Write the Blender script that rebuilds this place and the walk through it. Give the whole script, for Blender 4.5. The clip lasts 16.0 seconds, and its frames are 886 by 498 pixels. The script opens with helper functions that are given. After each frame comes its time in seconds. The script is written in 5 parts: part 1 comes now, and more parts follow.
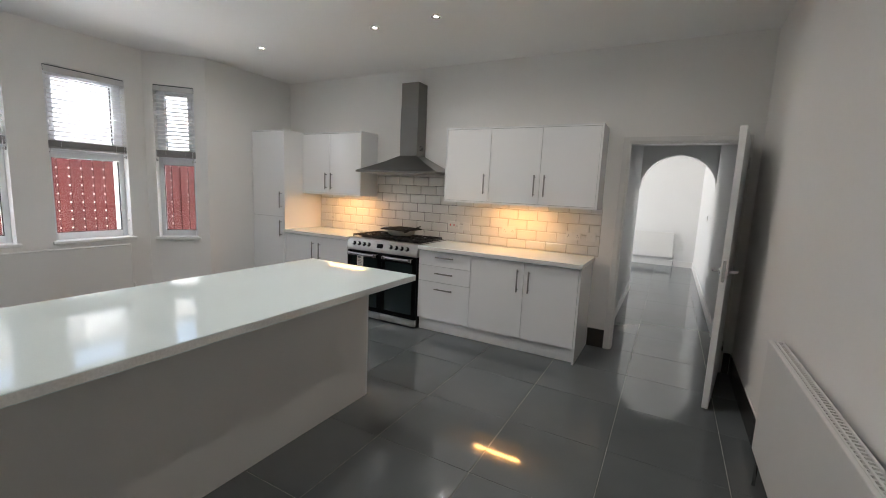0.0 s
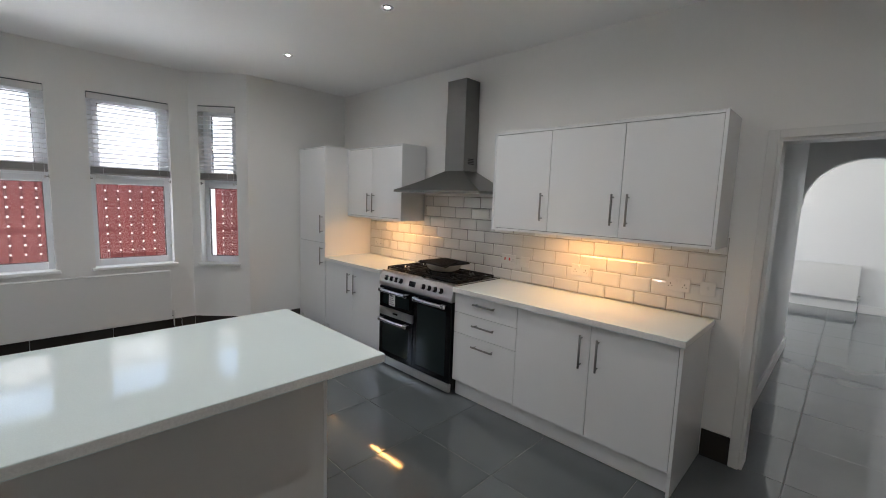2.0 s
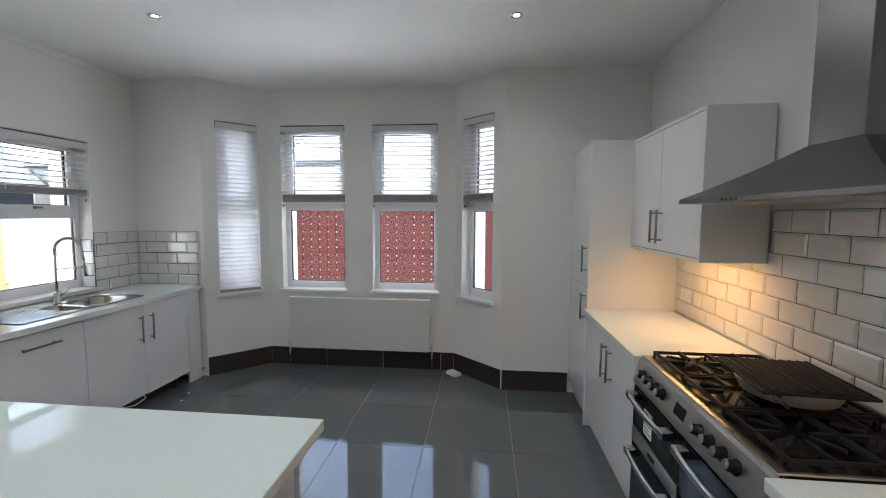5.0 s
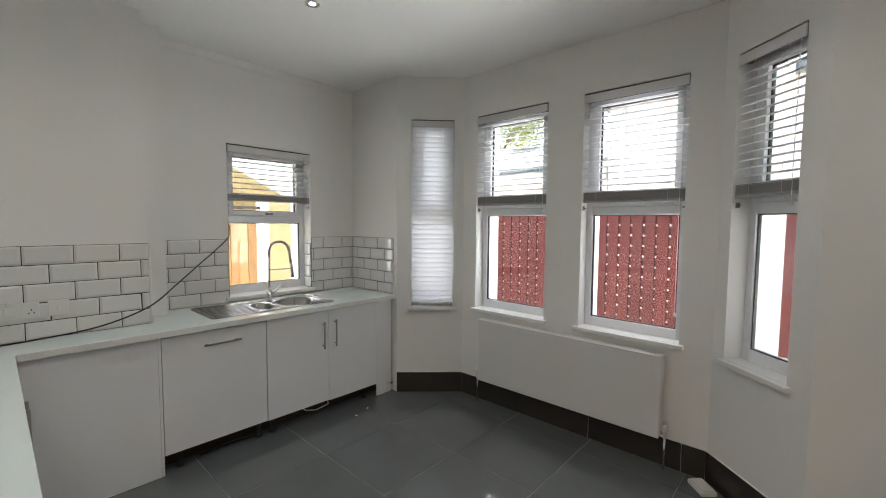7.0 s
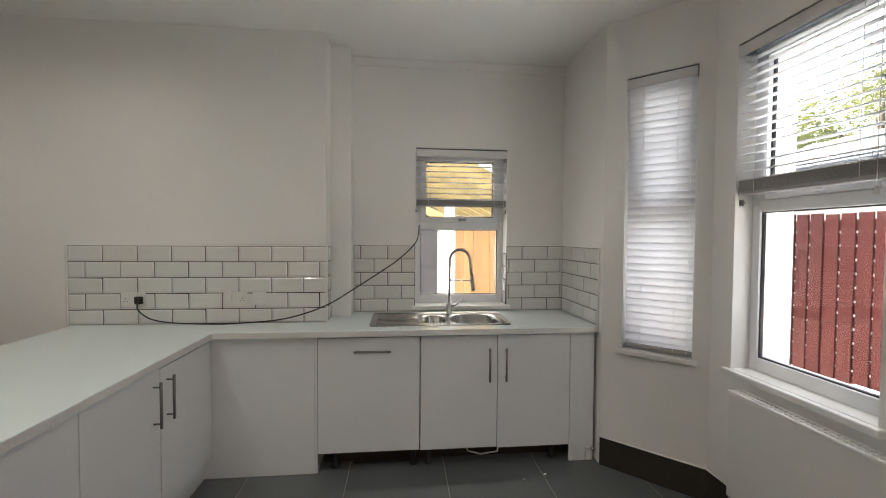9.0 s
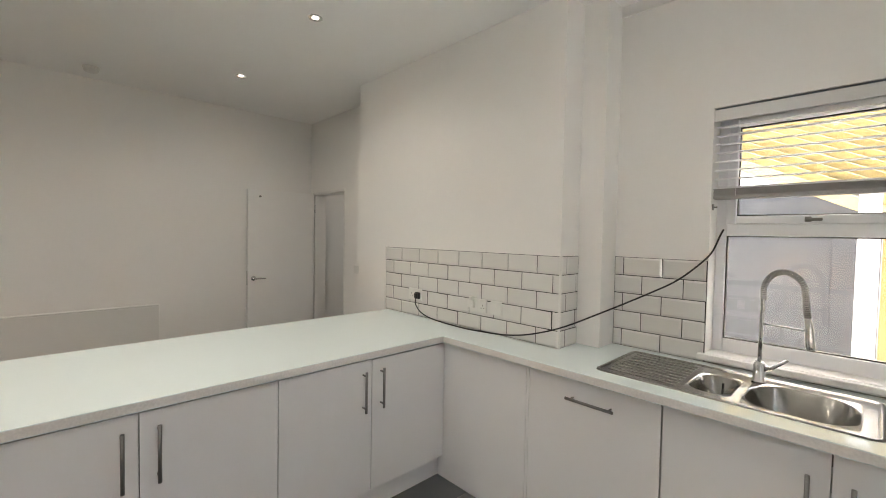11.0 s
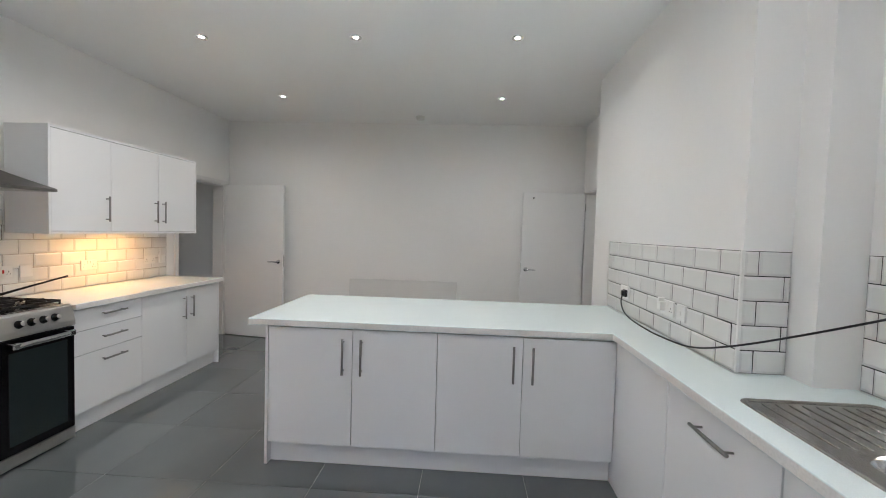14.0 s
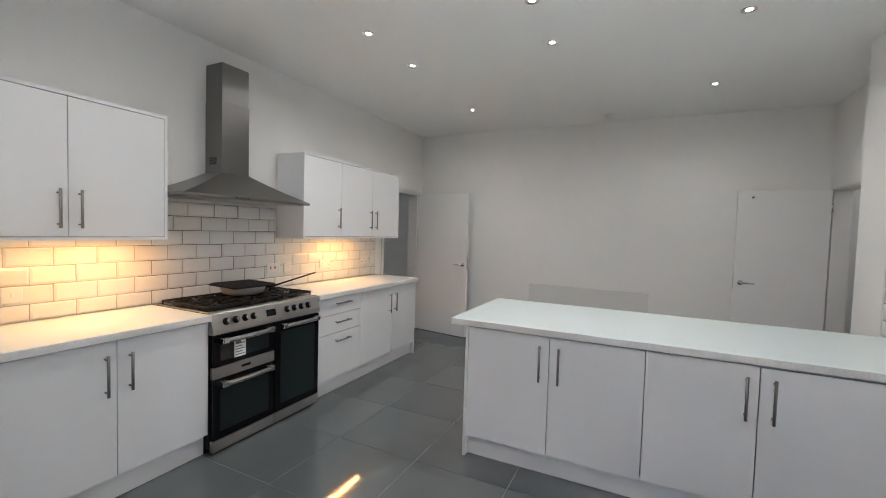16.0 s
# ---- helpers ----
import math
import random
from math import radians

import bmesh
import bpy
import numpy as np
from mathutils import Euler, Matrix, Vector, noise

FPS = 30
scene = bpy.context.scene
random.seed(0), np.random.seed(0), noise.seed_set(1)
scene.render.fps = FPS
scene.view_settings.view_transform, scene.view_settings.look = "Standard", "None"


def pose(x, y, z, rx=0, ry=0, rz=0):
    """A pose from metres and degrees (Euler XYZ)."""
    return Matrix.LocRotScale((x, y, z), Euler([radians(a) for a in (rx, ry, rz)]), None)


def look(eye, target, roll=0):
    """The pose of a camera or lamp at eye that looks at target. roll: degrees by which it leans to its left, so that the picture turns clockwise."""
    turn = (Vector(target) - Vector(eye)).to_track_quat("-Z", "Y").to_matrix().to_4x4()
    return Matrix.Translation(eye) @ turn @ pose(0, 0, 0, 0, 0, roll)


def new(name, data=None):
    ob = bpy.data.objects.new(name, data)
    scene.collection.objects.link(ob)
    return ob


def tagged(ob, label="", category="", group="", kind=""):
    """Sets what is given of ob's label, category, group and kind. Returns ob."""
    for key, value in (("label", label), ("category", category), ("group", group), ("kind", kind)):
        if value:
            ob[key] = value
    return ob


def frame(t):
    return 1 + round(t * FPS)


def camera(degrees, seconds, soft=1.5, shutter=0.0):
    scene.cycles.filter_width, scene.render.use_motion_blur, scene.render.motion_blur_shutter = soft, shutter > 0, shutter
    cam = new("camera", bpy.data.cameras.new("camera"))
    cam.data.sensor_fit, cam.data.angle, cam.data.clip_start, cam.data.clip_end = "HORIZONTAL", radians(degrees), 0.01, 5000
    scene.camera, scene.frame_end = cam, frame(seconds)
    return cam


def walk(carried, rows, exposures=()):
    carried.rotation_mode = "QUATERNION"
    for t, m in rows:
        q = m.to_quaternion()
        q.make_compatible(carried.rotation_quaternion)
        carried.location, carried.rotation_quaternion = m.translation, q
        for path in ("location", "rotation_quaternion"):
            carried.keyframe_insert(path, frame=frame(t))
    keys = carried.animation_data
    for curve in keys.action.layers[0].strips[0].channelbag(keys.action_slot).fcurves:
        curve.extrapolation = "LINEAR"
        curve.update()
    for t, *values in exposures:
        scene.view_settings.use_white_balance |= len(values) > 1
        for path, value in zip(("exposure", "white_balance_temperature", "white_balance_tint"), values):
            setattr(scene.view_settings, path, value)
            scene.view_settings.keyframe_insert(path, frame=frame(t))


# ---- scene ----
cam = camera(93.7, 16.0, soft=1.0)
PATH = [
    (0, (0.611, 0.146, 1.467), (-0.309, 1.844, 1.194), 2.6),
    (0.5, (0.605, 0.451, 1.535), (-0.376, 2.114, 1.263), 2.6),
    (1, (0.556, 0.734, 1.553), (-0.516, 2.342, 1.288), 2.4),
    (1.5, (0.554, 1.046, 1.557), (-0.646, 2.563, 1.307), 2.2),
    (2, (0.549, 1.383, 1.572), (-0.804, 2.767, 1.344), 2.0),
    (2.5, (0.436, 1.703, 1.563), (-1.073, 2.920, 1.355), 1.9),
    (3, (0.312, 2.046, 1.568), (-1.352, 3.044, 1.377), 1.7),
    (3.5, (0.167, 2.330, 1.599), (-1.623, 3.081, 1.414), 1.3),
    (4, (-0.045, 2.567, 1.575), (-1.933, 3.023, 1.406), 1.1),
    (4.5, (-0.270, 2.776, 1.574), (-2.208, 2.914, 1.412), 0.8),
    (4.7, (-0.370, 2.872, 1.576), (-2.314, 2.875, 1.414), 0.6),
    (6.8, (-1.562, 3.190, 1.558), (-3.096, 1.992, 1.434), 0.5),
    (7, (-1.742, 3.167, 1.552), (-3.178, 1.853, 1.428), 0.5),
    (7.5, (-2.097, 3.150, 1.542), (-3.272, 1.597, 1.430), 0.3),
    (8, (-2.402, 3.108, 1.535), (-3.293, 1.377, 1.434), 0.4),
    (8.5, (-2.695, 3.015, 1.517), (-3.248, 1.148, 1.423), 0.5),
    (9, (-2.909, 2.900, 1.480), (-3.110, 0.960, 1.421), 0.4),
    (9.5, (-3.213, 2.759, 1.521), (-2.972, 0.826, 1.440), 0.7),
    (10, (-3.376, 2.553, 1.513), (-2.710, 0.722, 1.425), 0.9),
    (10.2, (-3.428, 2.463, 1.516), (-2.595, 0.702, 1.434), 0.8),
    (12.3, (-3.903, 1.430, 1.470), (-2.023, 0.916, 1.399), 1.6),
    (12.5, (-3.962, 1.343, 1.456), (-2.056, 0.939, 1.386), 1.5),
    (13, (-4.114, 1.203, 1.459), (-2.174, 1.028, 1.385), 1.5),
    (13.5, (-4.183, 1.150, 1.447), (-2.234, 1.134, 1.370), 1.6),
    (14, (-4.196, 1.170, 1.450), (-2.251, 1.285, 1.367), 1.7),
    (14.5, (-4.205, 1.240, 1.457), (-2.273, 1.488, 1.373), 1.7),
    (15, (-4.215, 1.287, 1.457), (-2.313, 1.708, 1.373), 1.7),
    (15.5, (-4.227, 1.326, 1.464), (-2.383, 1.955, 1.378), 1.7),
    (16, (-4.239, 1.361, 1.460), (-2.486, 2.211, 1.373), 1.7),
]
walk(cam, [(t, look(eye, target, roll)) for t, eye, target, roll in PATH], [
    (0.0, 3.22, 6450, 11), (1.5, 3.12, 6350, 11), (3.5, 2.68, 5800, 8), (4.5, 2.90, 5950, 8), (7.0, 2.88, 6650, 8), (8.0, 2.84, 6900, 9), (9.0, 2.86, 6950, 10),
    (10.0, 3.14, 7250, 11), (12.5, 3.66, 6600, 10), (13.5, 3.63, 6150, 10), (15.0, 3.70, 6450, 11), (16.0, 3.53, 6250, 11)])

# ---- light ----
world = bpy.data.worlds.new("sky")
scene.world = world
world.use_nodes = True
wn = world.node_tree.nodes
sky = wn.new("ShaderNodeTexSky")
sky.sky_type, sky.sun_disc = "NISHITA", False
sky.sun_elevation, sky.sun_rotation = radians(62), radians(185)
sky.air_density, sky.dust_density = 1.0, 4.0
wn["Background"].inputs["Strength"].default_value = 0.10
world.node_tree.links.new(sky.outputs["Color"], wn["Background"].inputs["Color"])


def lamp(name, kind, m, energy, color=(1, 1, 1), **more):
    data = bpy.data.lights.new(name, kind)
    data.energy, data.color = energy, color
    for key, value in more.items():
        if key == "angle":
            data.angle = value
        elif key == "size":
            data.size = value
        elif key == "size_y":
            data.shape, data.size_y = "RECTANGLE", value
        elif key == "cone":
            data.spot_size, data.spot_blend = value, 1.0
        elif key == "radius":
            data.shadow_soft_size = value
    ob = new(name, data)
    ob.matrix_world = m
    return ob


SUN_AZ, SUN_EL = radians(185), radians(62)   # compass bearing with y as north
sun_way = Vector((math.sin(SUN_AZ) * math.cos(SUN_EL), math.cos(SUN_AZ) * math.cos(SUN_EL), math.sin(SUN_EL)))
lamp("sun", "SUN", look(sun_way * 30, (0, 0, 0)), 4.8, (1, 0.95, 0.87), angle=radians(0.6))

SPOTS = [(-3.26, 3.177), (-1.80, 3.177), (-1.187, 3.177), (0.163, 3.177), (-1.77, 2.023), (-1.182, 2.023),
         (-1.18, 0.865), (0.164, 0.865), (-3.08, 0.885)]
CEIL = 2.828
for sx, sy in SPOTS:
    lamp("spot_glow", "SPOT", look((sx, sy, CEIL - 0.02), (sx, sy, 0)), 1.75, (1, 0.97, 0.93), cone=radians(168), radius=0.03)
WARM = (1, 0.44, 0.115)
# unseen lamp added to brighten the small hall
lamp("hall_fill_glow", "SPOT", look((0.60, -0.60, 2.58), (0.60, -0.60, 0)), 0.55, (1, 0.95, 0.92), cone=radians(176), radius=0.03)
lamp("undercabinet_glow", "AREA", look((-0.78, 4.15, 1.349), (-0.78, 4.20, 0)), 0.32, WARM, size=0.52, size_y=0.03)
lamp("undercabinet_glow", "AREA", look((-2.96, 4.15, 1.347), (-2.96, 4.20, 0)), 0.32, WARM, size=0.55, size_y=0.03)
# added lamp for the sky's light on the bay window whose blind is shut
lamp("bay_sky_fill", "AREA", look((-4.630, 0.375, 1.65), (-3.9, 1.14, 1.55)), 0.29, (0.84, 0.90, 1), size=0.30, size_y=1.5)
# added unseen lamp for sky light falling steeply on the half-raised bay blinds
lamp("bay_sky_fill", "AREA", look((-5.13, 1.74, 2.70), (-4.60, 1.74, 1.95)), 4.0, (0.93, 0.96, 1), size=1.9, size_y=0.22)
# unseen lamp added for daylight thrown up through the bay by the paving
lamp("yard_bounce_fill", "AREA", look((-5.95, 1.74, 0.05), (-3.7, 1.74, 2.45)), 15.5, (0.93, 0.97, 1), size=3.2, size_y=1.0)
# unseen lamp and window opening added to brighten the far room beyond the arch
lamp("far_room_fill", "AREA", look((-2.95, 9.2, 1.5), (0, 9.2, 1.3)), 6.8, (1, 0.99, 0.97), size=1.4, size_y=1.6)


# ---- materials ----
def mat(name, color, rough=0.5, metal=0.0, vary=0.05, scale=3.0, grain=0.0, grain_scale=60.0, bump=0.0, bump_scale=40.0,
        coat=0.0, rough_vary=0.0, stretch=(1, 1, 1), per_piece=0.0, emit=0.0, spec=None):
    m = bpy.data.materials.new(name)
    m.use_nodes = True
    n, lk = m.node_tree.nodes, m.node_tree.links
    b = n["Principled BSDF"]
    b.inputs["Roughness"].default_value, b.inputs["Metallic"].default_value = rough, metal
    b.inputs["Coat Weight"].default_value, b.inputs["Coat Roughness"].default_value = coat, 0.05
    if spec is not None:
        b.inputs["Specular IOR Level"].default_value = spec
    co = n.new("ShaderNodeTexCoord")
    mp = n.new("ShaderNodeMapping")
    mp.inputs["Scale"].default_value = stretch
    geo = n.new("ShaderNodeNewGeometry")
    lk.new(geo.outputs["Position"], mp.inputs["Vector"])

    def noise_at(s, detail=4.0):
        t = n.new("ShaderNodeTexNoise")
        t.inputs["Scale"].default_value, t.inputs["Detail"].default_value = s, detail
        lk.new(mp.outputs["Vector"], t.inputs["Vector"])
        return t.outputs["Fac"]

    def maths(op, a, bb):
        t = n.new("ShaderNodeMath")
        t.operation = op
        for i, v in enumerate((a, bb)):
            if isinstance(v, (int, float)):
                t.inputs[i].default_value = v
            else:
                lk.new(v, t.inputs[i])
        return t.outputs[0]

    big = noise_at(scale, 5.0)
    v = maths("ADD", maths("MULTIPLY", maths("SUBTRACT", big, 0.5), 2 * vary), 1.0)
    if grain:
        g = noise_at(grain_scale, 3.0)
        v = maths("ADD", v, maths("MULTIPLY", maths("SUBTRACT", g, 0.5), 2 * grain))
    if per_piece:
        oi = n.new("ShaderNodeObjectInfo")
        v = maths("ADD", v, maths("MULTIPLY", maths("SUBTRACT", oi.outputs["Random"], 0.5), 2 * per_piece))
    mix = n.new("ShaderNodeVectorMath")
    mix.operation = "SCALE"
    mix.inputs[0].default_value = color
    lk.new(v, mix.inputs["Scale"])
    lk.new(mix.outputs[0], b.inputs["Base Color"])
    if rough_vary:
        lk.new(maths("ADD", maths("MULTIPLY", maths("SUBTRACT", big, 0.5), 2 * rough_vary), rough), b.inputs["Roughness"])
    if bump:
        bp = n.new("ShaderNodeBump")
        bp.inputs["Strength"].default_value, bp.inputs["Distance"].default_value = bump, 0.004
        lk.new(noise_at(bump_scale, 4.0), bp.inputs["Height"])
        lk.new(bp.outputs["Normal"], b.inputs["Normal"])
    if emit:
        b.inputs["Emission Color"].default_value = (*color, 1)
        b.inputs["Emission Strength"].default_value = emit
    return m


PAINT = mat("wall_paint", (0.86, 0.848, 0.825), 0.62, vary=0.025, scale=1.3, grain=0.01, bump=0.10, bump_scale=14, rough_vary=0.06)
CEILING = mat("ceiling_paint", (0.90, 0.895, 0.88), 0.75, vary=0.02, scale=1.0, bump=0.06, bump_scale=10)
CORRIDOR = mat("corridor_paint", (0.80, 0.80, 0.79), 0.6, vary=0.02, scale=1.2, bump=0.06, bump_scale=14)
FLOOR = mat("floor_porcelain", (0.122, 0.133, 0.136), 0.06, vary=0.16, scale=2.2, grain=0.08, grain_scale=120, rough_vary=0.035, per_piece=0.07, bump=0.012, bump_scale=3, spec=0.95)
GROUT = mat("floor_grout", (0.36, 0.35, 0.33), 0.85, vary=0.6, scale=2.2, grain=0.15, grain_scale=90)
SKIRT = mat("skirting_porcelain", (0.040, 0.034, 0.029), 0.22, vary=0.15, scale=4, grain=0.08, per_piece=0.15)
CAULK = mat("white_caulk", (0.74, 0.73, 0.70), 0.6, vary=0.08, scale=12)
# the cool tint puts the sky's reflection into the white worktop colour
TOP = mat("sky_tinted_quartz", (0.77, 0.86, 0.855), 0.06, vary=0.025, scale=2, grain=0.08, grain_scale=260, rough_vary=0.03)
UNIT = mat("gloss_white_door", (0.85, 0.85, 0.852), 0.16, vary=0.012, scale=1.5, coat=0.3, bump=0.012, bump_scale=2.5)
TOPEDGE = mat("quartz_edge", (0.80, 0.785, 0.755), 0.25, vary=0.04, scale=5, grain=0.16, grain_scale=110)
CARCASS = mat("cabinet_board", (0.74, 0.735, 0.72), 0.38, vary=0.02, scale=3)
ISLAND = mat("island_back_panel", (0.72, 0.70, 0.67), 0.45, vary=0.03, scale=2, bump=0.05, bump_scale=12)
# near-black for shade under the units and inside radiators, and for the hose
DARK = mat("shade_and_hose_dark", (0.02, 0.017, 0.014), 0.8, vary=0.5, scale=7, grain=0.3)
STEEL = mat("brushed_steel", (0.50, 0.49, 0.47), 0.30, 1.0, vary=0.08, scale=3, grain=0.08, grain_scale=40, stretch=(1, 1, 30), rough_vary=0.06)
HOODSTEEL = mat("hood_steel", (0.215, 0.209, 0.20), 0.33, 1.0, vary=0.04, scale=2, grain=0.025, grain_scale=60, stretch=(1, 1, 12), rough_vary=0.04)
HANDLE = mat("satin_handle", (0.27, 0.265, 0.255), 0.44, 1.0, vary=0.06, scale=30)
CHROME = mat("chrome", (0.66, 0.66, 0.66), 0.10, 1.0, vary=0.03, scale=20)
SINK = mat("sink_steel", (0.33, 0.32, 0.30), 0.20, 1.0, vary=0.08, scale=9, grain=0.08, grain_scale=180, rough_vary=0.08)
ENAMEL = mat("black_enamel", (0.010, 0.010, 0.011), 0.25, vary=0.2, scale=10, spec=0.3)
IRON = mat("cast_iron", (0.016, 0.015, 0.015), 0.6, vary=0.25, scale=20, bump=0.25, bump_scale=150, spec=0.22)
OVENGLASS = mat("oven_window_glass", (0.014, 0.021, 0.022), 0.05, vary=0.1, scale=3, coat=0.05, spec=0.3)
OVEN = mat("oven_black_glass", (0.004, 0.004, 0.005), 0.06, vary=0.1, scale=3, coat=0.0, spec=0.2)
UPVC = mat("white_upvc", (0.86, 0.87, 0.89), 0.28, vary=0.02, scale=5)
SLAT = mat("blind_slat", (0.86, 0.855, 0.86), 0.42, vary=0.03, scale=8, grain=0.02, per_piece=0.03)
VALANCE = mat("blind_valance", (0.72, 0.71, 0.70), 0.45, vary=0.03, scale=9)
# grey of the bottom rail, also used as shade on the stacked slats
RAIL = mat("blind_rail_stack_shade", (0.34, 0.325, 0.315), 0.5, vary=0.05, scale=9)
RADPAINT = mat("radiator_enamel", (0.76, 0.75, 0.725), 0.30, vary=0.02, scale=4, bump=0.03, bump_scale=8)
DOOR = mat("door_paint", (0.87, 0.865, 0.85), 0.30, vary=0.02, scale=2.5, bump=0.05, bump_scale=25)
TRIM = mat("gloss_trim", (0.78, 0.77, 0.75), 0.32, vary=0.03, scale=5)
TILE = mat("metro_tile", (0.76, 0.75, 0.725), 0.07, vary=0.03, scale=6, per_piece=0.03, coat=0.2)
TILEGROUT = mat("tile_grout", (0.022, 0.021, 0.020), 0.9, vary=0.2, scale=10)
# one north-wall grout in two tones, paler where the strip lamps light it
LITGROUT = mat("lit_tile_grout", (0.36, 0.32, 0.265), 0.9, vary=0.2, scale=10)
UNLITGROUT = mat("unlit_tile_grout", (0.055, 0.048, 0.042), 0.9, vary=0.2, scale=10)
PANSTEEL = mat("pan_steel", (0.72, 0.71, 0.69), 0.34, 0.35, vary=0.04, scale=20)
PLASTIC = mat("white_plastic", (0.76, 0.75, 0.72), 0.30, vary=0.02, scale=20)
RED = mat("red_rocker", (0.55, 0.02, 0.015), 0.35, vary=0.05, scale=20)
RUBBER = mat("black_rubber", (0.010, 0.010, 0.010), 0.42, vary=0.15, scale=20)
PAPER = mat("white_sticker", (0.75, 0.75, 0.74), 0.55, vary=0.03, scale=30)
INK = mat("sticker_print", (0.10, 0.11, 0.13), 0.6, vary=0.1, scale=30)
FENCE = mat("red_stained_timber", (0.072, 0.0048, 0.0034), 0.7, vary=0.2, scale=2.5, grain=0.12, grain_scale=30, stretch=(1, 1, 0.12), per_piece=0.12, bump=0.3, bump_scale=20)
RENDER = mat("white_masonry", (0.66, 0.645, 0.61), 0.8, vary=0.06, scale=1.5, bump=0.3, bump_scale=60)
SLATE = mat("roof_slate", (0.10, 0.11, 0.125), 0.6, vary=0.2, scale=3, per_piece=0.15, bump=0.2)
TIMBER = mat("orange_timber", (0.34, 0.185, 0.07), 0.6, vary=0.18, scale=3, grain=0.12, grain_scale=30, stretch=(1, 1, 0.15), per_piece=0.12)
THATCH = mat("yellow_shingle", (0.42, 0.34, 0.17), 0.75, vary=0.15, scale=4, per_piece=0.14, bump=0.2)
PAVING = mat("concrete_paving", (0.54, 0.53, 0.50), 0.85, vary=0.18, scale=1.2, grain=0.1, bump=0.3, bump_scale=30)
LEAF = mat("green_leaf", (0.20, 0.22, 0.06), 0.55, vary=0.25, scale=3, per_piece=0.2)
BARK = mat("tree_bark", (0.10, 0.075, 0.05), 0.85, vary=0.2, scale=8, bump=0.4)
GREYDOOR = mat("grey_blue_paint", (0.045, 0.047, 0.056), 0.5, vary=0.08, scale=3)
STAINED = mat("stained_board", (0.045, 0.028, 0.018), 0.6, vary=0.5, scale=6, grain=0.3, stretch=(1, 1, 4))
LENS = mat("lamp_lens", (1, 0.96, 0.9), 0.3, vary=0.0, emit=2.0)
STRIP = mat("warm_lamp_strip", (1, 0.66, 0.28), 0.4, vary=0.0, emit=1.1)


def glass_material():
    m = bpy.data.materials.new("clear_glass")
    m.use_nodes = True
    b = m.node_tree.nodes["Principled BSDF"]
    b.inputs["Base Color"].default_value = (0.96, 0.98, 0.97, 1)
    b.inputs["Roughness"].default_value, b.inputs["Transmission Weight"].default_value, b.inputs["IOR"].default_value = 0.0, 1.0, 1.45
    return m


def translucent(m, share):
    """Lets light through thin slats."""
    n, lk = m.node_tree.nodes, m.node_tree.links
    t, mx = n.new("ShaderNodeBsdfTranslucent"), n.new("ShaderNodeMixShader")
    t.inputs["Color"].default_value = (0.96, 0.96, 0.97, 1)
    mx.inputs[0].default_value = share
    lk.new(n["Principled BSDF"].outputs[0], mx.inputs[1])
    lk.new(t.outputs[0], mx.inputs[2])
    lk.new(mx.outputs[0], n["Material Output"].inputs["Surface"])


translucent(SLAT, 0.72)
GLASS = glass_material()


# ---- builders ----
def box(bm, x0, x1, y0, y1, z0, z1, bevel=0.0, seg=2):
    """A box of its own in bm, its edges rounded by bevel."""
    made = bmesh.ops.create_cube(bm, size=1.0)["verts"]
    for v in made:
        v.co = Vector((x0 + (v.co.x + 0.5) * (x1 - x0), y0 + (v.co.y + 0.5) * (y1 - y0), z0 + (v.co.z + 0.5) * (z1 - z0)))
    if bevel:
        edges = list({e for v in made for e in v.link_edges})
        bmesh.ops.bevel(bm, geom=edges, offset=bevel, segments=seg, affect="EDGES", profile=0.5)
    return bm


def boxed(x0, x1, y0, y1, z0, z1, bevel=0.0, seg=2):
    return box(bmesh.new(), x0, x1, y0, y1, z0, z1, bevel, seg)


def tube(bm, points, radius, sides=10):
    """A round rod along points."""
    pts = [Vector(p) for p in points]
    rings, side = [], None
    for i, p in enumerate(pts):
        way = (pts[min(i + 1, len(pts) - 1)] - pts[max(i - 1, 0)]).normalized()
        if side is None:
            side = way.orthogonal().normalized()
        side = (side - way * side.dot(way)).normalized()
        up = way.cross(side)
        r = radius[i] if isinstance(radius, (list, tuple)) else radius
        rings.append([bm.verts.new(p + r * (math.cos(a) * side + math.sin(a) * up)) for a in [2 * math.pi * k / sides for k in range(sides)]])
    for a, b in zip(rings, rings[1:]):
        for k in range(sides):
            f = bm.faces.new((a[k], a[(k + 1) % sides], b[(k + 1) % sides], b[k]))
            f.smooth = True
    bm.faces.new(rings[0][::-1])
    bm.faces.new(rings[-1])
    return bm


def prism(bm, outline, z0, z1):
    """An upright prism over a plan outline."""
    low = [bm.verts.new((x, y, z0)) for x, y in outline]
    high = [bm.verts.new((x, y, z1)) for x, y in outline]
    n = len(outline)
    for k in range(n):
        bm.faces.new((low[k], low[(k + 1) % n], high[(k + 1) % n], high[k]))
    bm.faces.new(low[::-1])
    bm.faces.new(high)
    return bm


